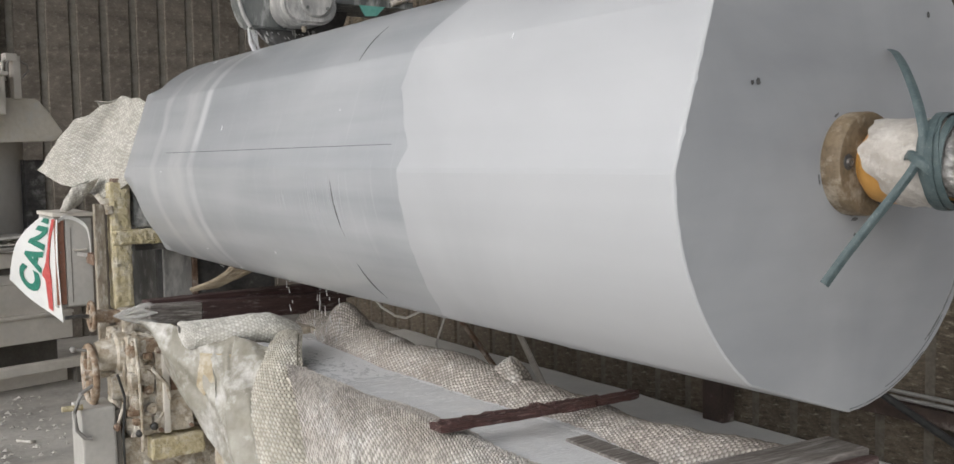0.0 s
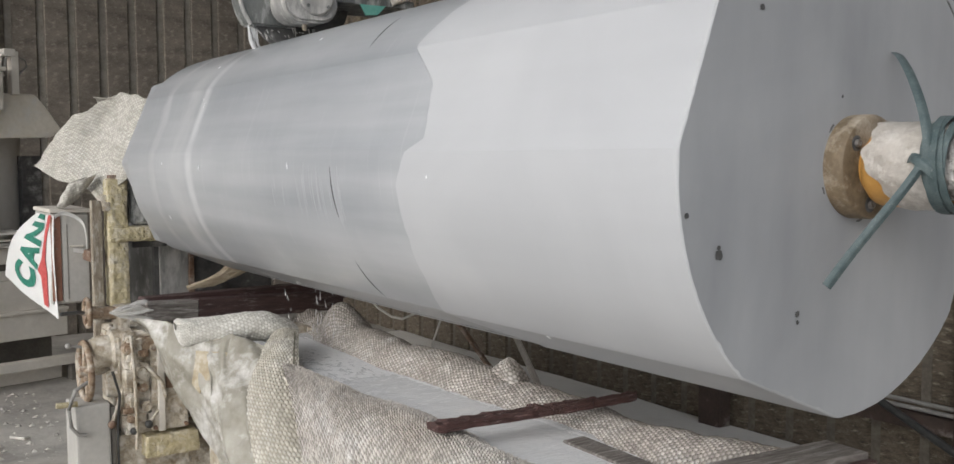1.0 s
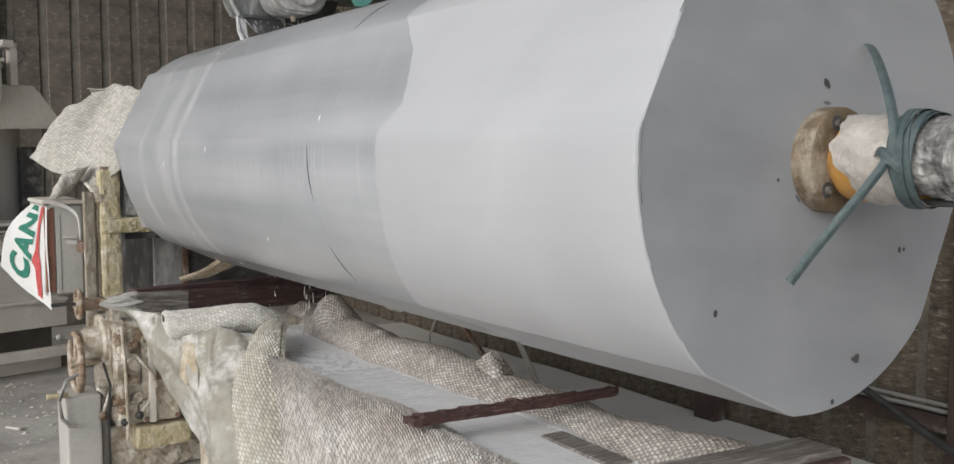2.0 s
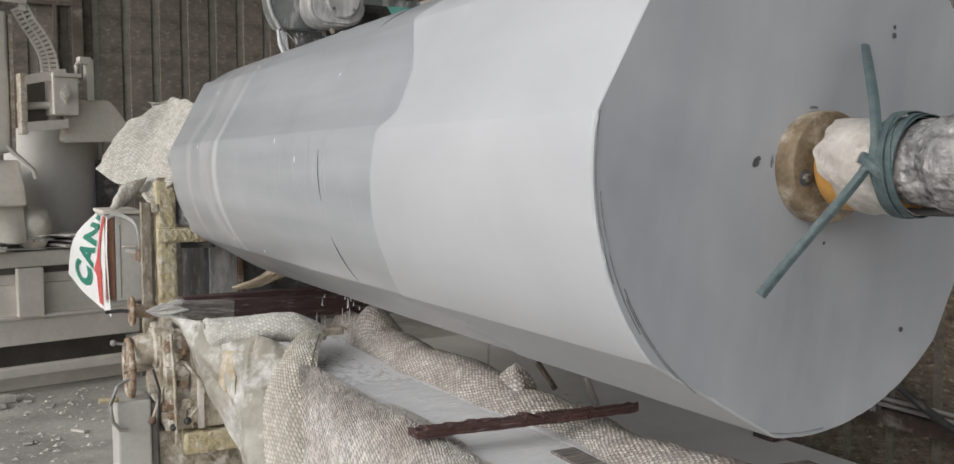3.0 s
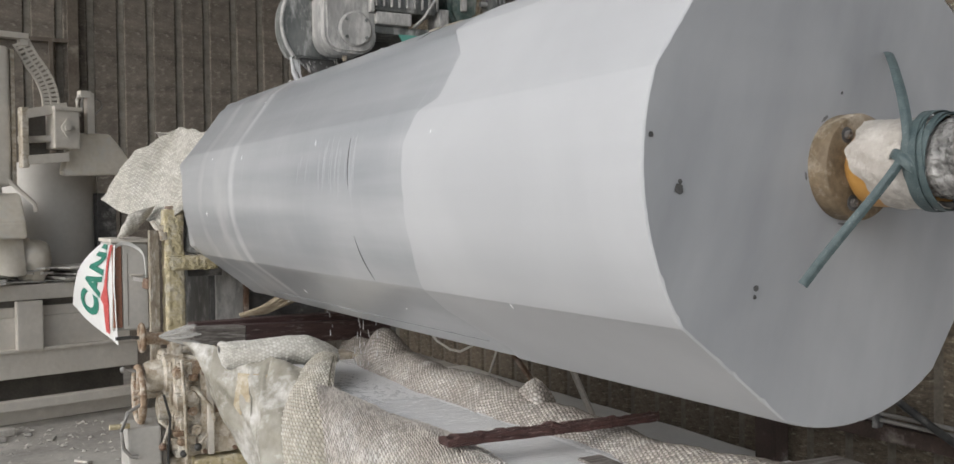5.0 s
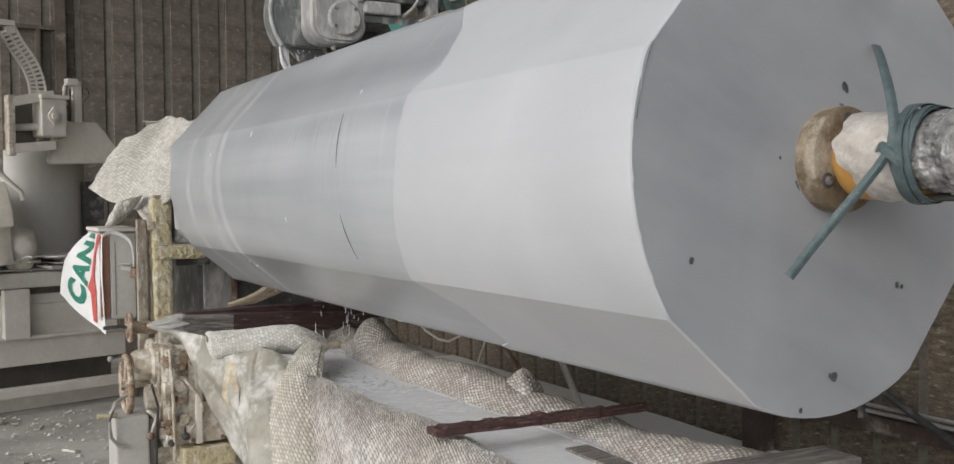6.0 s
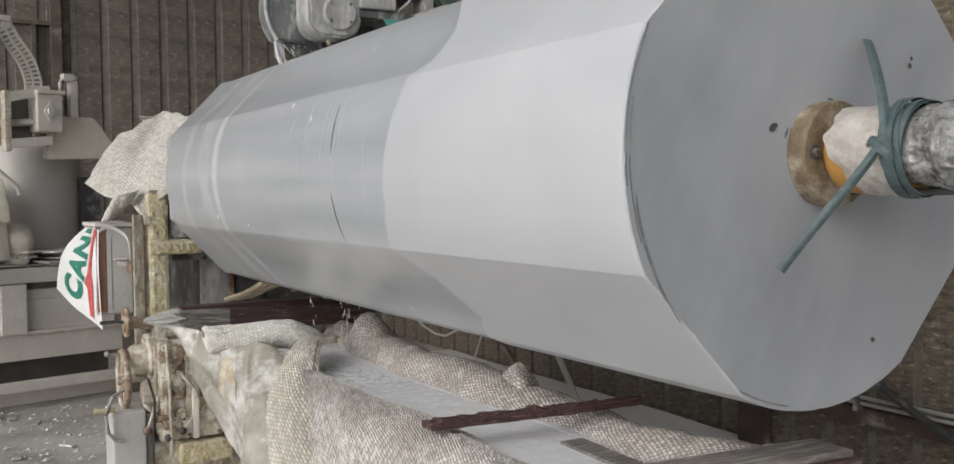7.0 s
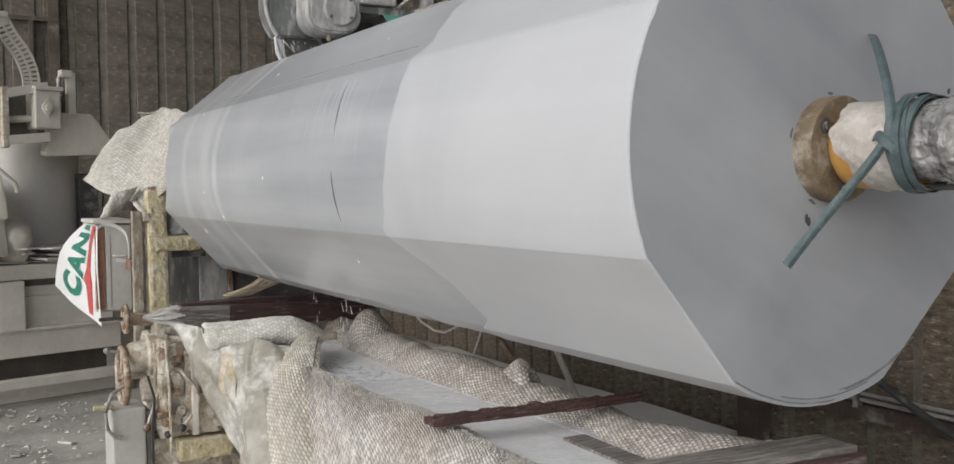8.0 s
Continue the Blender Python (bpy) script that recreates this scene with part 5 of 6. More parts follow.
def apron():
    a = thing("lathe_apron", (0, 0, 0), "slurry-crusted lathe gearbox with rusty handwheels and levers", "lathe gearbox")
    part("gearbox", crusty(0.93, 1.26, 5.02, 5.50, 0.27, 0.80, 0.02, 0.009, 26), "crust", a)
    part("side_panel", crusty(1.06, 1.25, 4.985, 5.018, 0.28, 0.74, 0.008, 0.008, 16), "crust", a, "grey-green crusted side panel")
    part("panel_edge", box(1.09, 1.125, 4.962, 4.984, 0.28, 0.76, 0.006, 2, None, 0.003), "bgpaint", a)
    part("rust_patch", box(1.135, 1.19, 4.978, 4.986, 0.50, 0.62, 0.002, 1, None, 0.003), "rust", a)
    part("foot_block", crusty(1.02, 1.30, 4.96, 5.24, 0.145, 0.262, 0.012, 0.006), "yellow", a, "yellowish crusted foot block")
    part("pedestal", crusty(0.86, 1.50, 5.06, 5.60, 0.0, 0.27, 0.03, 0.012, 20), "crust", a)
    part("switch_box", box(0.69, 0.86, 5.02, 5.26, 0.0, 0.455, 0.012, 2, None, 0.003), "cabinet", a, "pale grey steel box on the floor")
    # dark filler box: shade of the slot put into its colour
    part("slot_shade", box(0.862, 0.885, 5.03, 5.2, 0.02, 0.43, 0.0), "bgdark", a)
    part("bearing", (lambda bm: (bm.transform(Matrix.Translation((0, 5.16, 0.70))), bm)[1])(lathe([(0.01, 0.80), (0.07, 0.80), (0.085, 0.83), (0.085, 0.89), (0.11, 0.90), (0.115, 1.0), (0.01, 1.0)], 30, "x")), "crust", a, "", True)
    part("bearing", (lambda bm: (bm.transform(Matrix.Translation((0, 5.12, 0.53))), bm)[1])(lathe([(0.01, 0.86), (0.06, 0.86), (0.07, 0.88), (0.07, 0.96), (0.01, 0.96)], 26, "x")), "crust", a, "", True)
    wheel("handwheel", a, Matrix.Translation((0.775, 5.18, 0.60)), 0.150, 0.017, 5, "rust_crust", "large rusty handwheel")
    part("shaft", tube([(0.775, 5.18, 0.60), (0.95, 5.18, 0.60)], 0.024, 12), "crust", a, "", True)
    wheel("handwheel", a, Matrix.Translation((0.80, 5.20, 0.905)), 0.070, 0.013, 4, "rust_crust", "small rusty handwheel")
    part("shaft", tube([(0.79, 5.20, 0.905), (0.97, 5.20, 0.89)], 0.035, 12), "rust_crust", a, "", True)
    part("stub", box(0.94, 1.0, 5.14, 5.26, 0.78, 0.93, 0.012), "crust", a)
    part("crank", tube([(0.66, 5.15, 0.915), (0.74, 5.17, 0.915), (0.79, 5.2, 0.905)], 0.010, 8), "dark_iron", a, "", True)
    for (x0, z0), (x1, z1), y in (((0.93, 0.52), (0.86, 0.345), 5.0), ((0.965, 0.56), (0.965, 0.30), 4.98), ((1.10, 0.40), (1.03, 0.335), 4.94)):
        lv = part("lever", tube([(x0, y + 0.04, z0), (x1, y, z1)], 0.009, 8), "crust", a, "", True)
        bm = bmesh.new()
        bmesh.ops.create_uvsphere(bm, u_segments=12, v_segments=8, radius=0.021)
        bm.transform(Matrix.Translation((x1, y, z1)))
        part("knob", bm, "black" if y < 4.99 else "rust", lv, "", True)
    for x, y, z, r in ((1.01, 5.0, 0.60, 0.055), (0.96, 5.0, 0.47, 0.03), (1.17, 4.965, 0.67, 0.018), (1.035, 4.99, 0.42, 0.028)):
        bm = lathe([(0.004, -0.035), (r * 0.5, -0.035), (r * 0.6, -0.015), (r, -0.012), (r, 0.02), (0.004, 0.02)], 22)
        bm.transform(Matrix.Translation((x, y, z)))
        part("boss", bm, "crust", a, "", True)
    part("hose", tube([(0.76, 5.05, 0.57), (0.69, 5.02, 0.54), (0.655, 5.0, 0.45), (0.665, 5.0, 0.36), (0.70, 5.0, 0.315), (0.735, 5.0, 0.31)], 0.010, 8), "pipe", a, "", True)
    part("hose_end", tube([(0.60, 5.02, 0.475), (0.70, 5.02, 0.472)], 0.015, 10), "yellow", a, "pale yellow hose end", True)
    part("cable", tube([(0.87, 5.0, 0.62), (0.90, 4.99, 0.5), (0.885, 4.99, 0.3), (0.89, 5.0, 0.05), (0.9, 5.0, 0.01)], 0.007, 8), "black", a, "", True)
    for x0, x1, z0, z1, y in ((0.945, 1.02, 0.66, 0.78, 4.99), (0.94, 0.985, 0.30, 0.42, 4.985), (1.0, 1.05, 0.50, 0.56, 4.985), (0.93, 0.97, 0.54, 0.62, 4.99)):
        part("lug", crusty(x0, x1, y, 5.04, z0, z1, 0.008, 0.005, 40), "crust", a)
    for x, z in ((1.075, 0.72), (1.235, 0.72), (1.075, 0.30), (1.235, 0.30), (1.235, 0.5)):
        bm = lathe([(0.002, 4.968), (0.011, 4.968), (0.012, 4.985), (0.002, 4.985)], 8)
        bm.transform(Matrix.Translation((x, 0, z)))
        part("bolt", bm, "rust", a)
    part("pipe", tube([(0.96, 4.97, 0.80), (0.97, 4.96, 0.6), (0.975, 4.96, 0.35), (0.98, 4.99, 0.2)], 0.009, 8), "crust", a, "", True)
    part("link_rod", tube([(1.03, 4.95, 0.64), (1.10, 4.93, 0.55), (1.12, 4.94, 0.47)], 0.010, 8), "crust", a, "", True)
    bm = bmesh.new()
    bmesh.ops.create_uvsphere(bm, u_segments=10, v_segments=8, radius=0.017)
    bm.transform(Matrix.Translation((0.70, 5.2, 0.74)))
    add(bm, tube([(0.70, 5.2, 0.74), (0.80, 5.2, 0.72)], 0.008, 8))
    part("knob", bm, "pipe", a, "white knob", True)
    rs = random.Random(31)
    for k in range(16):
        x, z = 0.925 + 0.13 * rs.random(), 0.30 + 0.46 * rs.random()
        w, h, d = 0.010 + 0.022 * rs.random(), 0.010 + 0.03 * rs.random(), 0.01 + 0.035 * rs.random()
        part("lug", crusty(x - w, x + w, 5.012 - d, 5.03, z - h, z + h, 0.005, 0.003, 60), ("crust", "rust_crust", "crust")[k % 3], a)
    for x, z, r in ((0.95, 0.73, 0.032), (1.02, 0.52, 0.026), (0.955, 0.36, 0.024), (1.03, 0.70, 0.022)):
        bm = lathe([(0.003, -0.03), (r * 0.45, -0.03), (r * 0.5, -0.02), (r * 0.8, -0.018), (r * 0.85, -0.006), (r, -0.004), (r, 0.03), (0.003, 0.03)], 18)
        bm.transform(Matrix.Translation((x, 4.995, z)))
        part("shaft_end", bm, "rust_crust", a, "", True)
    part("cover_plate", box(0.915, 0.928, 5.05, 5.42, 0.42, 0.78, 0.004, 2, None, 0.003), "crust", a)
    for y, z in ((5.08, 0.45), (5.38, 0.45), (5.08, 0.75), (5.38, 0.75), (5.23, 0.45)):
        bm = lathe([(0.002, 0.905), (0.010, 0.905), (0.011, 0.916), (0.002, 0.916)], 8, "x")
        bm.transform(Matrix.Translation((0, y, z)))
        part("bolt", bm, "rust_crust", a)


headstock()
printed_sack()
headstock_cloth()
apron()


# ---- grinding head above the column ----
def carriage():
    c = thing("grinding_head", (0, 0, 0), "slurry-splashed grinding head with wheel guard and motors over the column", "grinding head")
    cx, cz, r = 1.585, 2.495, 0.262
    out = [(cx + r * math.cos(radians(a)), cz + r * math.sin(radians(a))) for a in range(62, 219, 6)] + [(cx + 0.02, cz - 0.165)]
    part("guard", prism(out, 4.30, 4.42, "y", 0.008), "motor", c, "round-ended steel wheel guard with dried drips")
    rimpts = [(x, 4.30, z) for x, z in out[:-1]]
    part("guard_rim", tube(rimpts, 0.010, 8), "motor_pale", c, "", True)
    bm = lathe([(0.02, 4.325), (0.262, 4.325), (0.268, 4.34), (0.268, 4.375), (0.262, 4.39), (0.02, 4.39)], 60)
    bm.transform(Matrix.Translation((cx + 0.055, 0, cz - 0.005)))
    part("grinding_wheel", bm, "dark_iron", c, "dark wet grinding wheel", True)
    # gearbox with rounded lower end
    x0, x1, zb = 1.47, 1.735, 2.335
    rr = 0.09
    out = [(x0, 2.95), (x0, zb + rr)] + [(x0 + rr - rr * math.cos(radians(a)), zb + rr - rr * math.sin(radians(a))) for a in range(10, 90, 10)] + [(x1 - rr + rr * math.sin(radians(a)), zb + rr - rr * math.cos(radians(a))) for a in range(0, 90, 10)] + [(x1, zb + rr), (x1, 2.95)]
    g = part("gearbox", prism(out, 4.10, 4.295, "y", 0.012), "motor_pale", c, "rounded gear case caked with pale slurry")
    bm = lathe([(0.005, 4.078), (0.075, 4.078), (0.083, 4.085), (0.083, 4.10), (0.005, 4.10)], 40)
    bm.transform(Matrix.Translation((1.62, 0, 2.45)))
    part("cover", bm, "motor_pale", g, "round bolted cover", True)
    for a in (40, 140, 220, 320):
        bm = lathe([(0.001, 4.070), (0.008, 4.070), (0.008, 4.08), (0.001, 4.08)], 8)
        bm.transform(Matrix.Translation((1.62 + 0.066 * math.cos(radians(a)), 0, 2.45 + 0.066 * math.sin(radians(a)))))
        part("bolt", bm, "motor", g)
    bm = lathe([(0.002, -0.018), (0.010, -0.015), (0.013, 0.0), (0.013, 0.01), (0.002, 0.01)], 12, "z")
    bm.transform(Matrix.Translation((1.60, 4.19, 2.325)))
    part("drain_plug", bm, "crust", g)
    part("band", box(x0 - 0.006, x1 + 0.006, 4.09, 4.297, 2.605, 2.625, 0.003), "motor", g)
    # motor with cooling ribs
    m = part("motor", box(1.710, 2.050, 4.080, 4.400, 2.545, 2.950, 0.02, 2), "motor", c, "ribbed motor streaked with slurry")
    for k in range(9):
        part("fin", box(1.715 + 0.041 * k, 1.722 + 0.041 * k, 4.058, 4.079, 2.565, 2.950, 0.002, 1), "motor_pale", m)
    part("fin_frame", box(1.690, 1.708, 4.060, 4.400, 2.535, 2.950, 0.004), "motor_pale", m)
    part("terminal_box", box(1.720, 1.910, 4.070, 4.300, 2.480, 2.542, 0.012), "motor_pale", m)
    part("base_plate", box(1.670, 2.150, 4.100, 4.450, 2.440, 2.477, 0.006, 2, None, 0.003), "motor", c, "crusted base plate")
    part("bracket", box(2.060, 2.115, 4.070, 4.200, 2.490, 2.580, 0.008, 2, None, 0.003), "motor_pale", c)
    part("deflector", prism([(1.84, 2.437), (1.975, 2.437), (1.93, 2.392), (1.87, 2.388)], 4.075, 4.087, "y"), "turquoise", c, "turquoise plastic deflector")
    part("casting", prism([(2.13, 2.58), (2.17, 2.50), (2.29, 2.56), (2.33, 2.95), (2.13, 2.95)], 4.10, 4.36, "y", 0.02), "green", c, "worn green casting")
    part("casting_rib", box(2.190, 2.220, 4.070, 4.100, 2.580, 2.950, 0.008), "motor_pale", c)
    for x in (2.39, 2.435):
        bm = lathe([(0.004, -0.02), (0.055, -0.02), (0.06, -0.01), (0.045, 0.0), (0.06, 0.01), (0.055, 0.02), (0.004, 0.02)], 26, "x")
        bm.transform(Matrix.Translation((x, 4.14, 2.64)))
        part("pulley", bm, "motor", c, "", True)
    part("axle", tube([(2.33, 4.14, 2.64), (2.75, 4.14, 2.65)], 0.014, 10), "motor_pale", c, "", True)
    part("hanger", box(2.350, 2.390, 4.120, 4.160, 2.660, 2.950, 0.006), "motor_pale", c)
    part("frame", box(2.550, 2.990, 4.100, 4.400, 2.700, 2.760, 0.006), "dark_iron", c)
    part("frame", box(2.610, 2.670, 4.100, 4.200, 2.740, 2.960, 0.006), "motor_pale", c)
    part("frame", box(2.790, 2.870, 4.100, 4.300, 2.740, 2.960, 0.006), "dark_iron", c)
    part("cross_slide", box(1.42, EAST - 0.01, 4.12, 4.42, 2.95, 3.12, 0.01), "motor", c, "steel cross slide")
    part("hose", tube([(1.50, 4.09, 2.93), (1.56, 4.05, 2.72), (1.66, 4.05, 2.63), (1.80, 4.05, 2.70), (1.84, 4.06, 2.9)], 0.007, 8), "pipe", c, "", True)
    part("hose", tube([(1.93, 4.05, 2.94), (2.05, 4.03, 2.75), (2.01, 4.03, 2.60), (1.96, 4.04, 2.52), (1.93, 4.10, 2.48)], 0.008, 8), "motor_pale", c, "", True)
    part("pipe_nozzle", tube([(2.19, 4.06, 2.52), (2.10, 4.08, 2.49), (2.02, 4.1, 2.46)], 0.016, 10), "crust", c, "", True)
    part("knob", tube([(1.42, 4.33, 2.73), (1.405, 4.33, 2.77), (1.39, 4.33, 2.79)], 0.011, 8), "motor_pale", c, "", True)
    # dried drips under the guard
    rs = random.Random(3)
    for k in range(26):
        x = 1.375 + 0.38 * rs.random()
        ln = 0.012 + 0.05 * rs.random() ** 2
        part("drip", tube([(x, 4.305 + 0.1 * rs.random(), 2.335), (x + 0.003, 4.31, 2.325 - ln)], 0.004, 6, True, [0.005, 0.002]), "motor_pale", c)


def spray():
    """Water running off the wheel and off the column, in rigid threads and drops."""
    made = []
    rs = random.Random(8)
    s = thing("water_stream", (1.40, 4.31, 2.30), "thin milky water stream running off the wheel guard", "water stream")
    part("stream", tube([(-0.03, 0, 0.03), (-0.02, 0, -0.04), (0.02, 0, -0.12), (0.06, 0, -0.17)], 0.012, 8, True, [0.006, 0.010, 0.014, 0.022]), "foam", s, "", True)
    for k in range(6):
        part("thread", tube([(-0.02 + 0.03 * rs.random(), 0, 0.02), (0.02 + 0.05 * rs.random(), 0.01, -0.16)], 0.003, 5), "foam", s)
    for j in range(5):
        x, y = 1.60 + 0.17 * rs.random(), 4.25 + 0.35 * rs.random()
        d = thing("falling_water", (x, y, 0.98), "white drops and threads of water falling from the wet column", "water drops", "falling water")
        for k in range(9):
            z = 0.20 - 0.05 * k + 0.03 * rs.random()
            ln = 0.015 + 0.05 * rs.random() ** 2
            ox = 0.05 * (rs.random() - 0.5)
            part("drop", tube([(ox, 0.03 * rs.random(), z), (ox + 0.006 * (rs.random() - 0.5), 0.01, z - ln)], 0.003, 6, True, [0.0012, 0.0030]), "foam", d, "", True)
        made.append((d, x, y, j))
    return made


def froth():
    rs = random.Random(17)
    verts, faces = [], []

    def bubble(x, y, z, a, b, c):
        k = len(verts)
        for i in range(6):
            verts.append((x + a * math.cos(i * 1.047), y + b * math.sin(i * 1.047), z))
        verts.append((x, y, z + c))
        faces.extend((k + i, k + (i + 1) % 6, k + 6) for i in range(6))
    for k in range(3200):
        y = 4.70 - 1.15 * rs.random() ** 1.7
        x = 1.71 - 0.29 * rs.random() ** (0.9 + 2.2 * (4.7 - y)) + 0.03 * rs.random()
        r = 0.002 + 0.006 * rs.random() ** 2
        bubble(x, y, 0.763 + 0.002 * rs.random(), r * 2.2, r * 3.4, r * 0.12)
    for k in range(700):
        y = 1.9 + 2.7 * rs.random() ** 0.7
        r = 0.0015 + 0.004 * rs.random() ** 2
        bubble(1.728 + 0.022 * math.sin(y * 2.7 + 1) + 0.02 * rs.random(), y, 0.764, r * 2.0, r * 4, r * 0.2)
    for k in range(180):
        y = 3.0 + 1.5 * rs.random()
        r = 0.0012 + 0.0015 * rs.random()
        bubble(1.44 + 0.26 * rs.random(), y, 0.764, r * 8, r * 1.5, r * 0.6)
    me = bpy.data.meshes.new("froth")
    me.from_pydata(verts, [], faces)
    tagged(link_mesh("froth", me, "froth", None, "", True), "white froth and ripples where water falls into the basin", "froth", kind="stuff")


carriage()
DROPS = spray()
froth()


# ---- stone saw in the background ----
def background_saw():
    S = thing("stone_saw", pose(0.03, 7.70, 0, 0, 0, 14), "dust-covered stone saw with a post, cable chain and long work table", "stone saw")
    t = part("work_table", box(-2.2, 1.25, 0.0, 1.0, 0.93, 1.05, 0.012, 2, None, 0.008), "bgpaint", S, "dusty rough-edged work table")
    part("apron_board", box(-2.2, 1.2, 0.05, 0.12, 0.80, 0.875, 0.006), "bgpaint", S)
    # dark strip painting the shade between table and apron board
    part("gap_shade", box(-2.2, 1.2, 0.07, 0.12, 0.876, 0.929, 0), "bgdark", S)
    part("apron_board", box(-2.2, 1.2, 0.03, 0.12, 0.56, 0.80, 0.006, 2, None, 0.003), "bgpaint", S)
    part("leg_bracket", box(0.31, 0.50, -0.04, 0.03, 0.55, 0.925, 0.01, 2), "bgpaint", S)
    part("lower_beam", box(-2.2, 1.25, 0.0, 0.10, 0.34, 0.55, 0.01, 2), "bgpaint", S)
    part("ledge", box(-2.2, 1.25, -0.03, 0.10, 0.54, 0.565, 0.006, 2), "bgpaint", S)
    # dark block painting the shade under the table
    part("recess_shade", box(-2.2, 1.25, 0.30, 0.95, 0.0, 0.50, 0), "bgdark", S)
    part("shelf", box(-2.2, 1.2, 0.02, 0.29, 0.0, 0.10, 0.006, 2, None, 0.003), "bgpaint", S)
    part("rail", box(-2.2, 1.35, -0.16, -0.06, 0.13, 0.20, 0.008), "bgpaint", S, "pale floor rail")
    part("rail_foot", box(-0.9, -0.82, -0.14, -0.08, 0.0, 0.13, 0), "bgdark", S)
    part("rail_foot", box(1.2, 1.28, -0.14, -0.08, 0.0, 0.13, 0), "bgdark", S)
    # carriage block under plastic, and post
    part("saddle", prism([(-0.02, 1.74), (0.45, 1.74), (0.45, 1.40), (-0.16, 1.40), (-0.14, 1.52)], -1.0, 0.36, "x", 0.012), "guard", S, "pale saddle under a sloped dusty plastic cover")
    part("saddle_top", box(-1.0, 0.22, -0.04, 0.3, 1.722, 1.79, 0.012), "bgpaint", S)
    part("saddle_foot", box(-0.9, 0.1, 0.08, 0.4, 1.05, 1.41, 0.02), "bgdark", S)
    part("post", box(0.08, 0.31, -0.02, 0.25, 1.79, 2.84, 0.045, 4), "bgpaint", S, "pale square column of the saw")
    part("post_rail", box(0.315, 0.345, 0.0, 0.2, 1.80, 2.82, 0.004), "crust", S)
    part("gear_motor", lathe([(0.01, 2.84), (0.09, 2.84), (0.10, 2.86), (0.10, 2.89), (0.06, 2.90), (0.06, 3.0), (0.075, 3.02), (0.07, 3.07), (0.01, 3.07)], 24, "z"), "bgpaint", S, "", True).location = (0.16, 0.1, 0)
    part("motor_box", box(0.02, 0.14, -0.03, 0.12, 2.88, 3.0, 0.015), "bgpaint", S)
    part("top_plate", box(0.2, 0.46, 0.02, 0.12, 2.91, 2.955, 0.006), "bgpaint", S)
    part("display", box(-0.6, 0.06, -0.06, -0.02, 1.80, 1.96, 0.008), "cabinet", S)
    # cable chain: frames of two side plates and cross bars
    ch = part("cable_chain", box(0.40, 0.46, 0.03, 0.11, 2.86, 2.91, 0.004), "bgpaint", S, "pale plastic cable chain")
    pts = along(np.linspace(0, 1, 18), (0.41, 0.05, 2.89), (0.47, 0.04, 2.77), (0.55, 0.03, 2.65), (0.60, 0.02, 2.52), (0.61, 0.01, 2.40))
    for p, q in zip(pts, pts[1:]):
        d = Vector(q - p)
        mid = (Vector(p) + Vector(q)) / 2
        bm = box(-0.066, -0.050, -0.012, 0.012, -d.length * 0.52, d.length * 0.52, 0.002, 1)
        add(bm, box(0.050, 0.066, -0.012, 0.012, -d.length * 0.52, d.length * 0.52, 0.002, 1))
        add(bm, box(-0.006, 0.006, -0.010, 0.010, -d.length * 0.52, d.length * 0.52, 0.001, 1))
        add(bm, box(-0.056, 0.056, -0.006, 0.006, -0.010, 0.010, 0.001, 1))
        bm.transform(Matrix.Translation(mid) @ Matrix.Rotation(math.atan2(d.x, d.z), 4, "Y"))
        part("chain_link", bm, "bgpaint", ch)
    # arm with end box
    arm = part("arm", box(0.352, 0.40, -0.12, -0.02, 1.93, 2.38, 0.006), "crust", S, "")
    for z in (2.33, 1.985):
        bm = box(0.0, 0.31, -0.03, 0.03, -0.035, 0.035, 0.006)
        bm.transform(Matrix.Translation((0.385, -0.09, z)) @ Matrix.Rotation(radians(-13 if z > 2.2 else -6), 4, "Y"))
        part("arm_bar", bm, "bgpaint", arm)
    part("arm_shaft", tube([(0.36, 0.02, 2.14), (0.62, -0.06, 2.16)], 0.028, 12), "bgpaint", arm, "", True)
    # dark sheet painting the shade behind the arm bars
    part("arm_back_shade", box(0.40, 0.60, 0.05, 0.07, 1.98, 2.36, 0), "bgdark", arm)
    e = part("end_box", box(0.575, 0.765, -0.15, 0.05, 2.08, 2.37, 0.012), "bgpaint", S, "pale square end box of the arm")
    part("lip", box(0.57, 0.78, -0.17, 0.03, 2.365, 2.395, 0.006), "bgpaint", e)
    bm = lathe([(0.002, -0.185), (0.022, -0.185), (0.024, -0.17), (0.042, -0.168), (0.042, -0.15), (0.002, -0.15)], 24)
    bm.transform(Matrix.Translation((0.665, 0, 2.235)))
    part("bolt", bm, "bgpaint", e, "", True)
    part("bolt_plate", prism([(0.665, 2.165), (0.69, 2.2), (0.69, 2.27), (0.665, 2.305), (0.64, 2.27), (0.64, 2.2)], -0.16, -0.15), "bgpaint", e)
    part("stand", box(0.845, 0.90, -0.1, -0.02, 2.2, 2.52, 0.006), "bgpaint", S)
    part("stand_head", box(0.79, 0.875, -0.11, -0.03, 2.48, 2.535, 0.006), "bgpaint", S)
    part("hose", tube([(0.79, -0.09, 2.50), (0.765, -0.1, 2.46), (0.765, -0.1, 2.38), (0.78, -0.1, 2.33)], 0.014, 10), "bgpaint", S, "", True)
    part("hose", tube([(0.82, -0.1, 2.50), (0.80, -0.1, 2.45), (0.80, -0.1, 2.36)], 0.010, 8), "pipe", S, "", True)
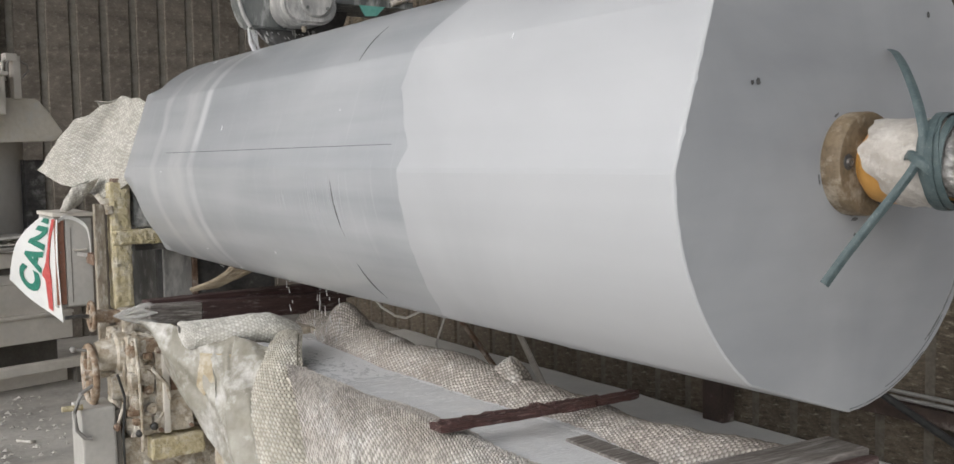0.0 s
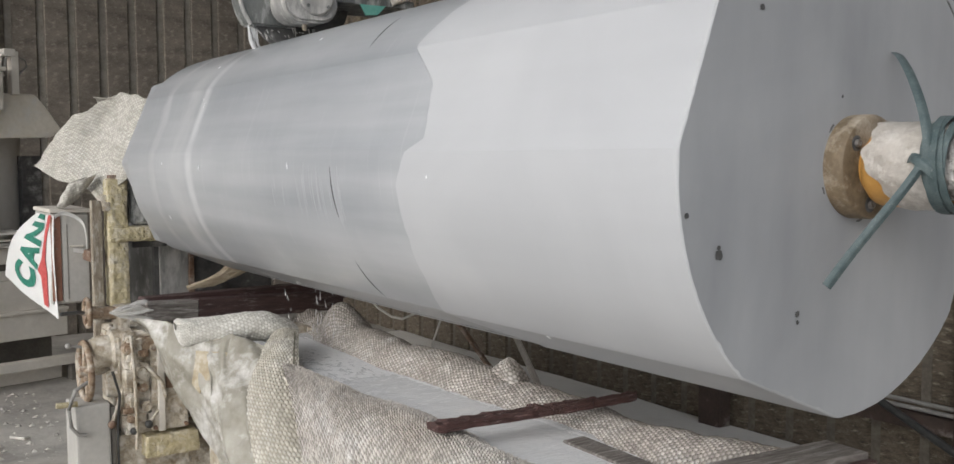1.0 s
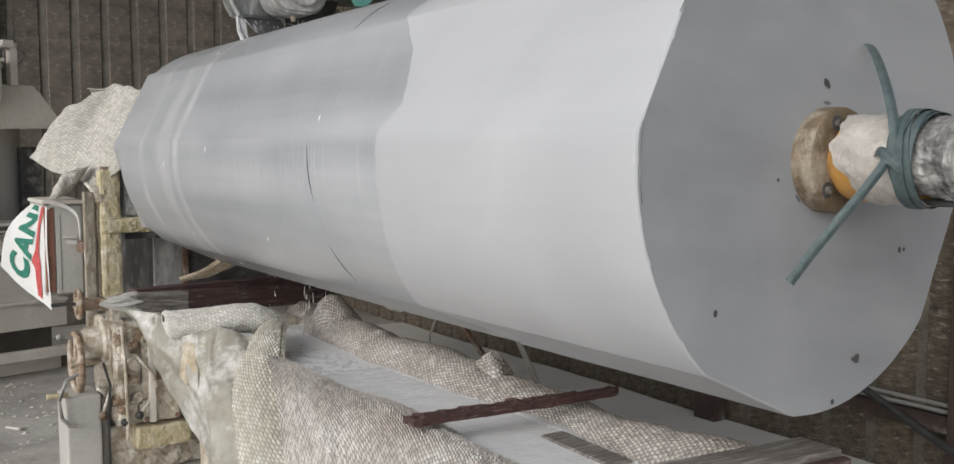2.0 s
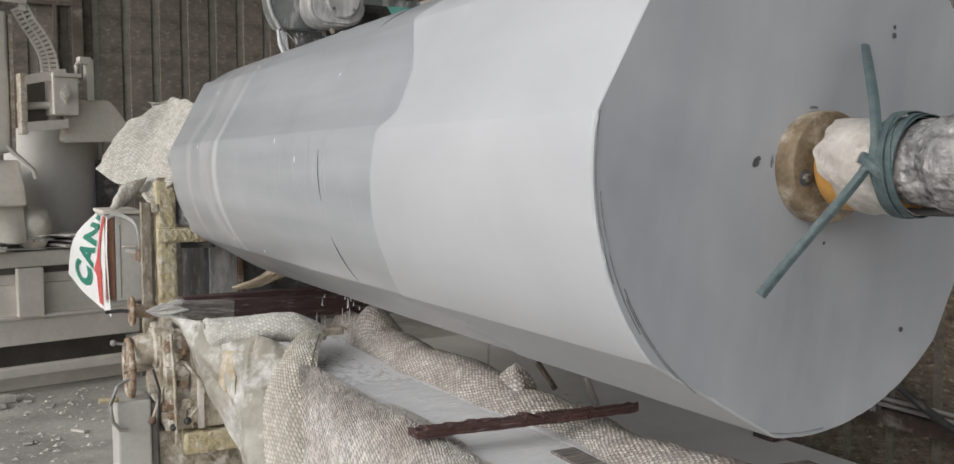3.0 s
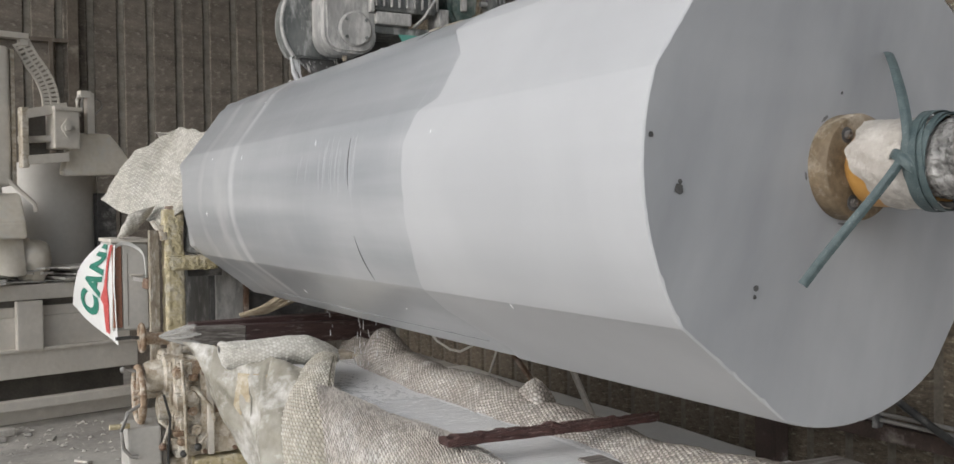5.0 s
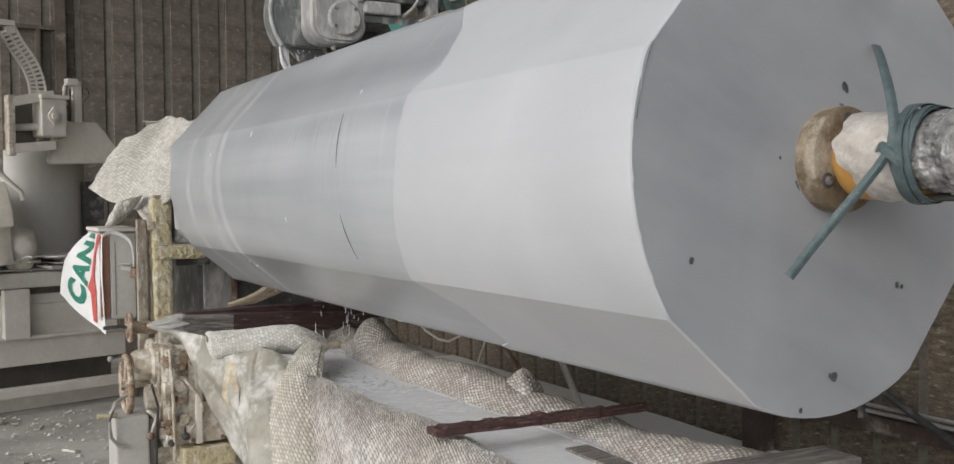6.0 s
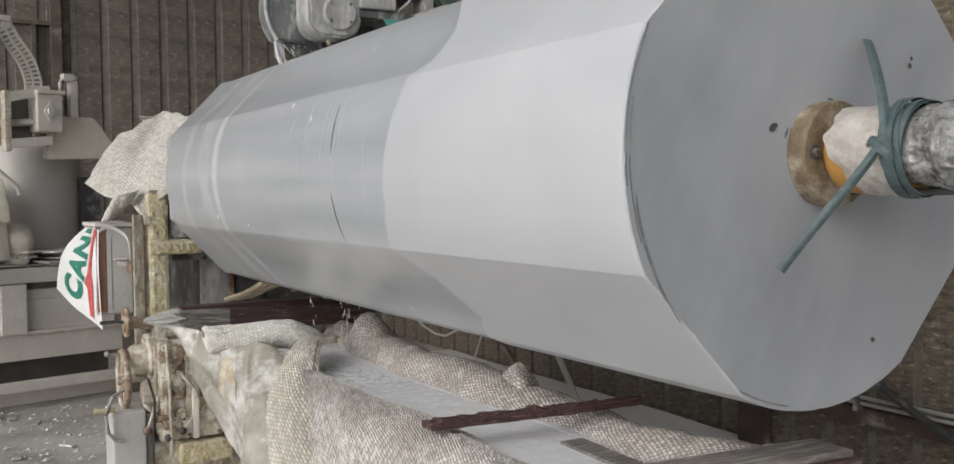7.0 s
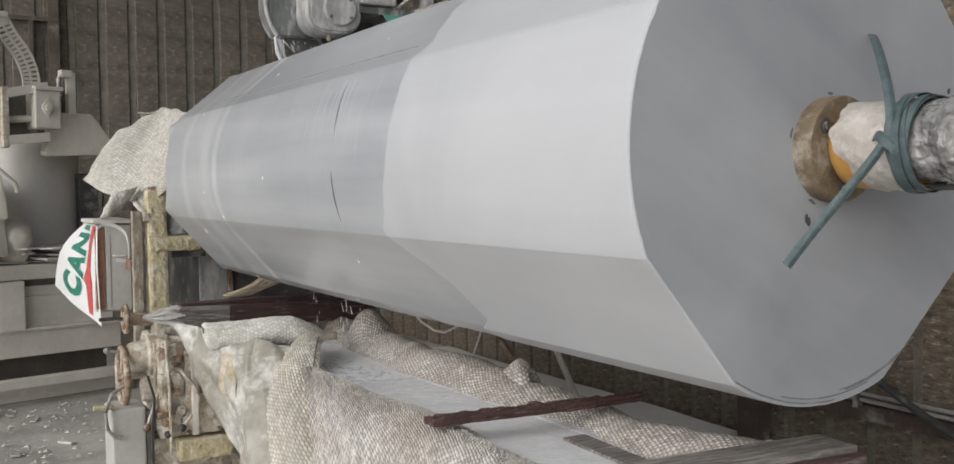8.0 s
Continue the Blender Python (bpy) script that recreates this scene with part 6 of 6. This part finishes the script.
    part("hose", tube([(0.89, -0.06, 2.49), (0.96, -0.06, 2.465), (0.975, -0.06, 2.42), (0.92, -0.06, 2.36)], 0.007, 8), "pipe", S, "", True)
    # blade guard
    g = prism([(0.67, 1.90), (0.745, 2.21), (1.03, 2.21), (1.10, 2.13), (1.22, 1.96), (1.15, 1.89), (0.69, 1.875)], -0.06, 0.06, "y", 0.008)
    part("blade_guard", g, "guard", S, "yellowed translucent plastic blade guard")
    # grey tank behind the arm
    bm = lathe([(0.02, 1.02), (0.33, 1.02), (0.36, 1.05), (0.36, 1.92), (0.30, 2.0), (0.02, 2.0)], 40, "z")
    bm.transform(Matrix.Translation((0.80, 0.62, 0)))
    part("tank", bm, "bgtank", S, "plain grey tank", True)
    part("pillar", box(1.06, 1.22, 0.3, 0.42, 1.05, 1.75, 0.01), "dark_iron", S)
    # plastic sheet hanging off the saddle, and a tied bag

    def drape(u, v):
        x = lerp(-0.9, 0.36, u)
        return x + 0.03 * np.sin(9 * u) * v, -0.045 - 0.03 * v + 0.03 * np.sin(u * 19) * v, 1.46 - (0.24 + 0.10 * np.abs(np.sin(u * 5))) * v
    cloth("plastic_drape", drape, 60, 24, 1.2, 0.3, "guard", S, "dusty plastic sheet hanging from the saddle", thick=0.003, sag=0.006, seed=13)

    def bag(u, v):
        a, b = 2 * np.pi * u, np.pi * v
        r = 0.165 * np.sin(b) ** 0.7
        return 0.47 + r * np.cos(a) * 0.85, 0.10 + r * np.sin(a), 1.21 - 0.16 * np.cos(b)
    cloth("tied_bag", bag, 60, 36, 0.6, 0.4, "guard", S, "tied pale plastic bag", thick=0.003, sag=0.028, seed=14)
    part("stay", tube([(0.26, 0.0, 1.86), (0.45, -0.05, 1.66), (0.46, -0.05, 1.60)], 0.018, 8), "bgpaint", S, "", True)
    # stone offcuts on the table
    rs = random.Random(5)
    for k in range(90):
        w, d, h = 0.10 + 0.22 * rs.random(), 0.08 + 0.2 * rs.random(), 0.008 + 0.014 * rs.random()
        x, y = -0.6 + 1.45 * rs.random(), 0.05 + 0.4 * rs.random()
        n = rs.choice((4, 5, 6))
        pts = [(w * math.cos(2 * math.pi * i / n + rs.random() * 0.5), d * math.sin(2 * math.pi * i / n + rs.random() * 0.4)) for i in range(n)]
        bm = prism(pts, 0, h, "z")
        bm.transform(pose(x, y, 1.052 + 0.014 * (k % 9), 5 * (rs.random() - 0.5), 5 * (rs.random() - 0.5), 360 * rs.random()))
        ob = link("stone_offcut", bm, "slab")
        ob.matrix_basis = S.matrix_basis.copy()
        tagged(ob, "thin broken stone slab piece lying on the saw table", "stone slab", "stone offcuts")


background_saw()


# ---- along the east wall ----
def wall_clutter():
    r = tagged(link("wall_rail", box(EAST - 0.06, EAST - 0.005, -2.5, 4.1, 0.285, 0.375, 0.006), "oxide"), "oxide-red steel rail fixed along the sheet wall", "rail", kind="structure")
    p = thing("steel_post", (EAST - 0.09, 4.06, 0), "dark red-brown steel post standing against the wall", "post")
    part("flange_plate", box(-0.05, 0.05, -0.085, -0.075, 0, 3.0, 0), "oxide", p)
    part("flange_plate", box(-0.05, 0.05, 0.075, 0.085, 0, 3.0, 0), "oxide", p)
    part("web", box(-0.052, -0.04, -0.075, 0.075, 0, 3.0, 0), "oxide", p)
    q = thing("steel_post", (EAST - 0.07, 2.46, 0), "brown steel upright fixed to the wall", "post")
    part("upright", box(-0.04, 0.04, -0.03, 0.03, 0, 5.2, 0.004), "oxide", q)
    for k, z in enumerate((0.395, 0.43)):
        tagged(link("pipe", tube([(EAST - 0.07 - 0.012 * k, -2.5, z), (EAST - 0.07, 1.5, z + 0.004), (EAST - 0.075, 3.5, z + 0.008)], 0.011, 10), "pipe", None, "", True), "thin pale pipe lying on the wall rail", "pipe", "pipes on the rail")
    tagged(link("pipe_clamp", box(EAST - 0.11, EAST - 0.05, 3.28, 3.31, 0.36, 0.46, 0.004), "dark_iron"), "dark clamp holding the pipes", "clamp")
    tagged(link("black_hose", tube([(4.28, 3.62, 0.86), (4.27, 3.30, 0.62), (4.26, 2.9, 0.43), (4.25, 2.45, 0.24), (4.2, 1.9, 0.06), (4.1, 1.2, 0.03)], 0.021, 12), "black", None, "", True), "thick black rubber hose slanting along the wall", "hose")
    tagged(link("stick", tube([(3.82, 5.18, 0.03), (4.02, 5.80, 0.37), (4.35, 6.85, 0.96)], 0.024, 8), "stick", None, "", True), "bare pale stick leaning on the wall", "stick")
    bm = box(-0.035, 0.035, -0.012, 0.012, 0, 0.85, 0.004, 1, None, 0.004)
    bm.transform(Matrix.Translation((3.84, 5.74, 0.03)) @ Vector((-0.14, 0.16, 0.29)).to_track_quat("Z", "Y").to_matrix().to_4x4())
    tagged(link("dark_board", bm, "rust"), "dark weathered board leaning on the wall", "board")
    tagged(link("cord", tube([(3.5, 7.3, 0.60), (3.5, 7.04, 0.47), (3.5, 6.8, 0.425), (3.5, 6.62, 0.43), (3.5, 6.34, 0.53), (3.5, 6.2, 0.66), (3.5, 6.1, 0.9)], 0.010, 8), "string", None, "", True), "slack pale cord hanging in a loop", "cord")
    tagged(link("cord", tube([(3.5, 5.98, 0.8), (3.5, 6.02, 0.53), (3.5, 6.16, 0.30), (3.52, 6.2, 0.03)], 0.009, 8), "string", None, "", True), "pale cord hanging down to the floor", "cord")
    rs = random.Random(11)
    for k in range(5):
        bm = bmesh.new()
        bmesh.ops.create_icosphere(bm, subdivisions=1, radius=0.02)
        bm.transform(pose(3.5 + 0.5 * rs.random(), 4.6 + 1.2 * rs.random(), 0.03) @ Matrix.Diagonal((1.4, 1, 0.5, 1)))
        tagged(link("pebble", bm, "debris"), "small stone on the dried slurry", "stone", "pebbles")


def debris():
    rs = random.Random(21)
    verts, faces = [], []
    for k in range(750):
        x, y = -1.2 + 2.1 * rs.random(), 5.2 + 2.45 * rs.random()
        if x > 0.62 and y < 5.7:
            continue
        s = 0.004 + 0.016 * rs.random() ** 3
        a = 6.28 * rs.random()
        b = len(verts)
        for i in range(4):
            w = a + 1.57 * i + 0.6 * rs.random()
            verts.append((x + s * 1.6 * math.cos(w), y + s * math.sin(w), 0.0))
        verts.append((x, y, s * 0.9))
        faces += [(b, b + 1, b + 4), (b + 1, b + 2, b + 4), (b + 2, b + 3, b + 4), (b + 3, b, b + 4)]
    me = bpy.data.meshes.new("stone_crumbs")
    me.from_pydata(verts, [], faces)
    tagged(link_mesh("stone_crumbs", me, "debris"), "pale stone crumbs scattered on the dusty floor", "rubble", kind="stuff")
    for k in range(5):
        w, d, h = 0.02 + 0.05 * rs.random(), 0.015 + 0.03 * rs.random(), 0.006 + 0.015 * rs.random()
        x, y = -0.7 + 1.5 * rs.random(), 5.9 + 1.6 * rs.random()
        bm = box(-w, w, -d, d, 0, h, 0.004, 1, None, 0.012)
        bm.transform(pose(x, y, 0.0, 0, 0, 360 * rs.random()))
        tagged(link("stone_chip", bm, "debris"), "flat broken stone chip lying on the floor", "stone", "stone chips")
    for x, y, w, h in ((0.22, 7.40, 0.06, 0.05), (0.17, 7.22, 0.045, 0.03)):
        bm = box(-w, w, -0.05, 0.05, 0, h, 0.008, 2, None, 0.004)
        bm.transform(pose(x, y, 0, 0, 0, 12))
        tagged(link("stone_block", bm, "debris"), "small sawn stone block on the floor", "stone")


wall_clutter()
debris()


def motions():
    steps = [0.2 * k for k in range(41)]
    walk(COLUMN, [(t, AXIS @ Matrix.Rotation(radians(-TURN_RATE * t), 4, "Y")) for t in steps])
    for d, x, y, j in DROPS:
        rows = []
        for k in range(41):
            ph = (k * 0.2 * 1.7 + 0.37 * j) % 1.0
            rows.append((0.2 * k, pose(x + 0.01 * math.sin(3 * k + j), y, 0.98 + 0.05 * math.sin(6.28 * ph + j), 0, 0, 8 * math.sin(2 * k + j))))
        walk(d, rows)


motions()
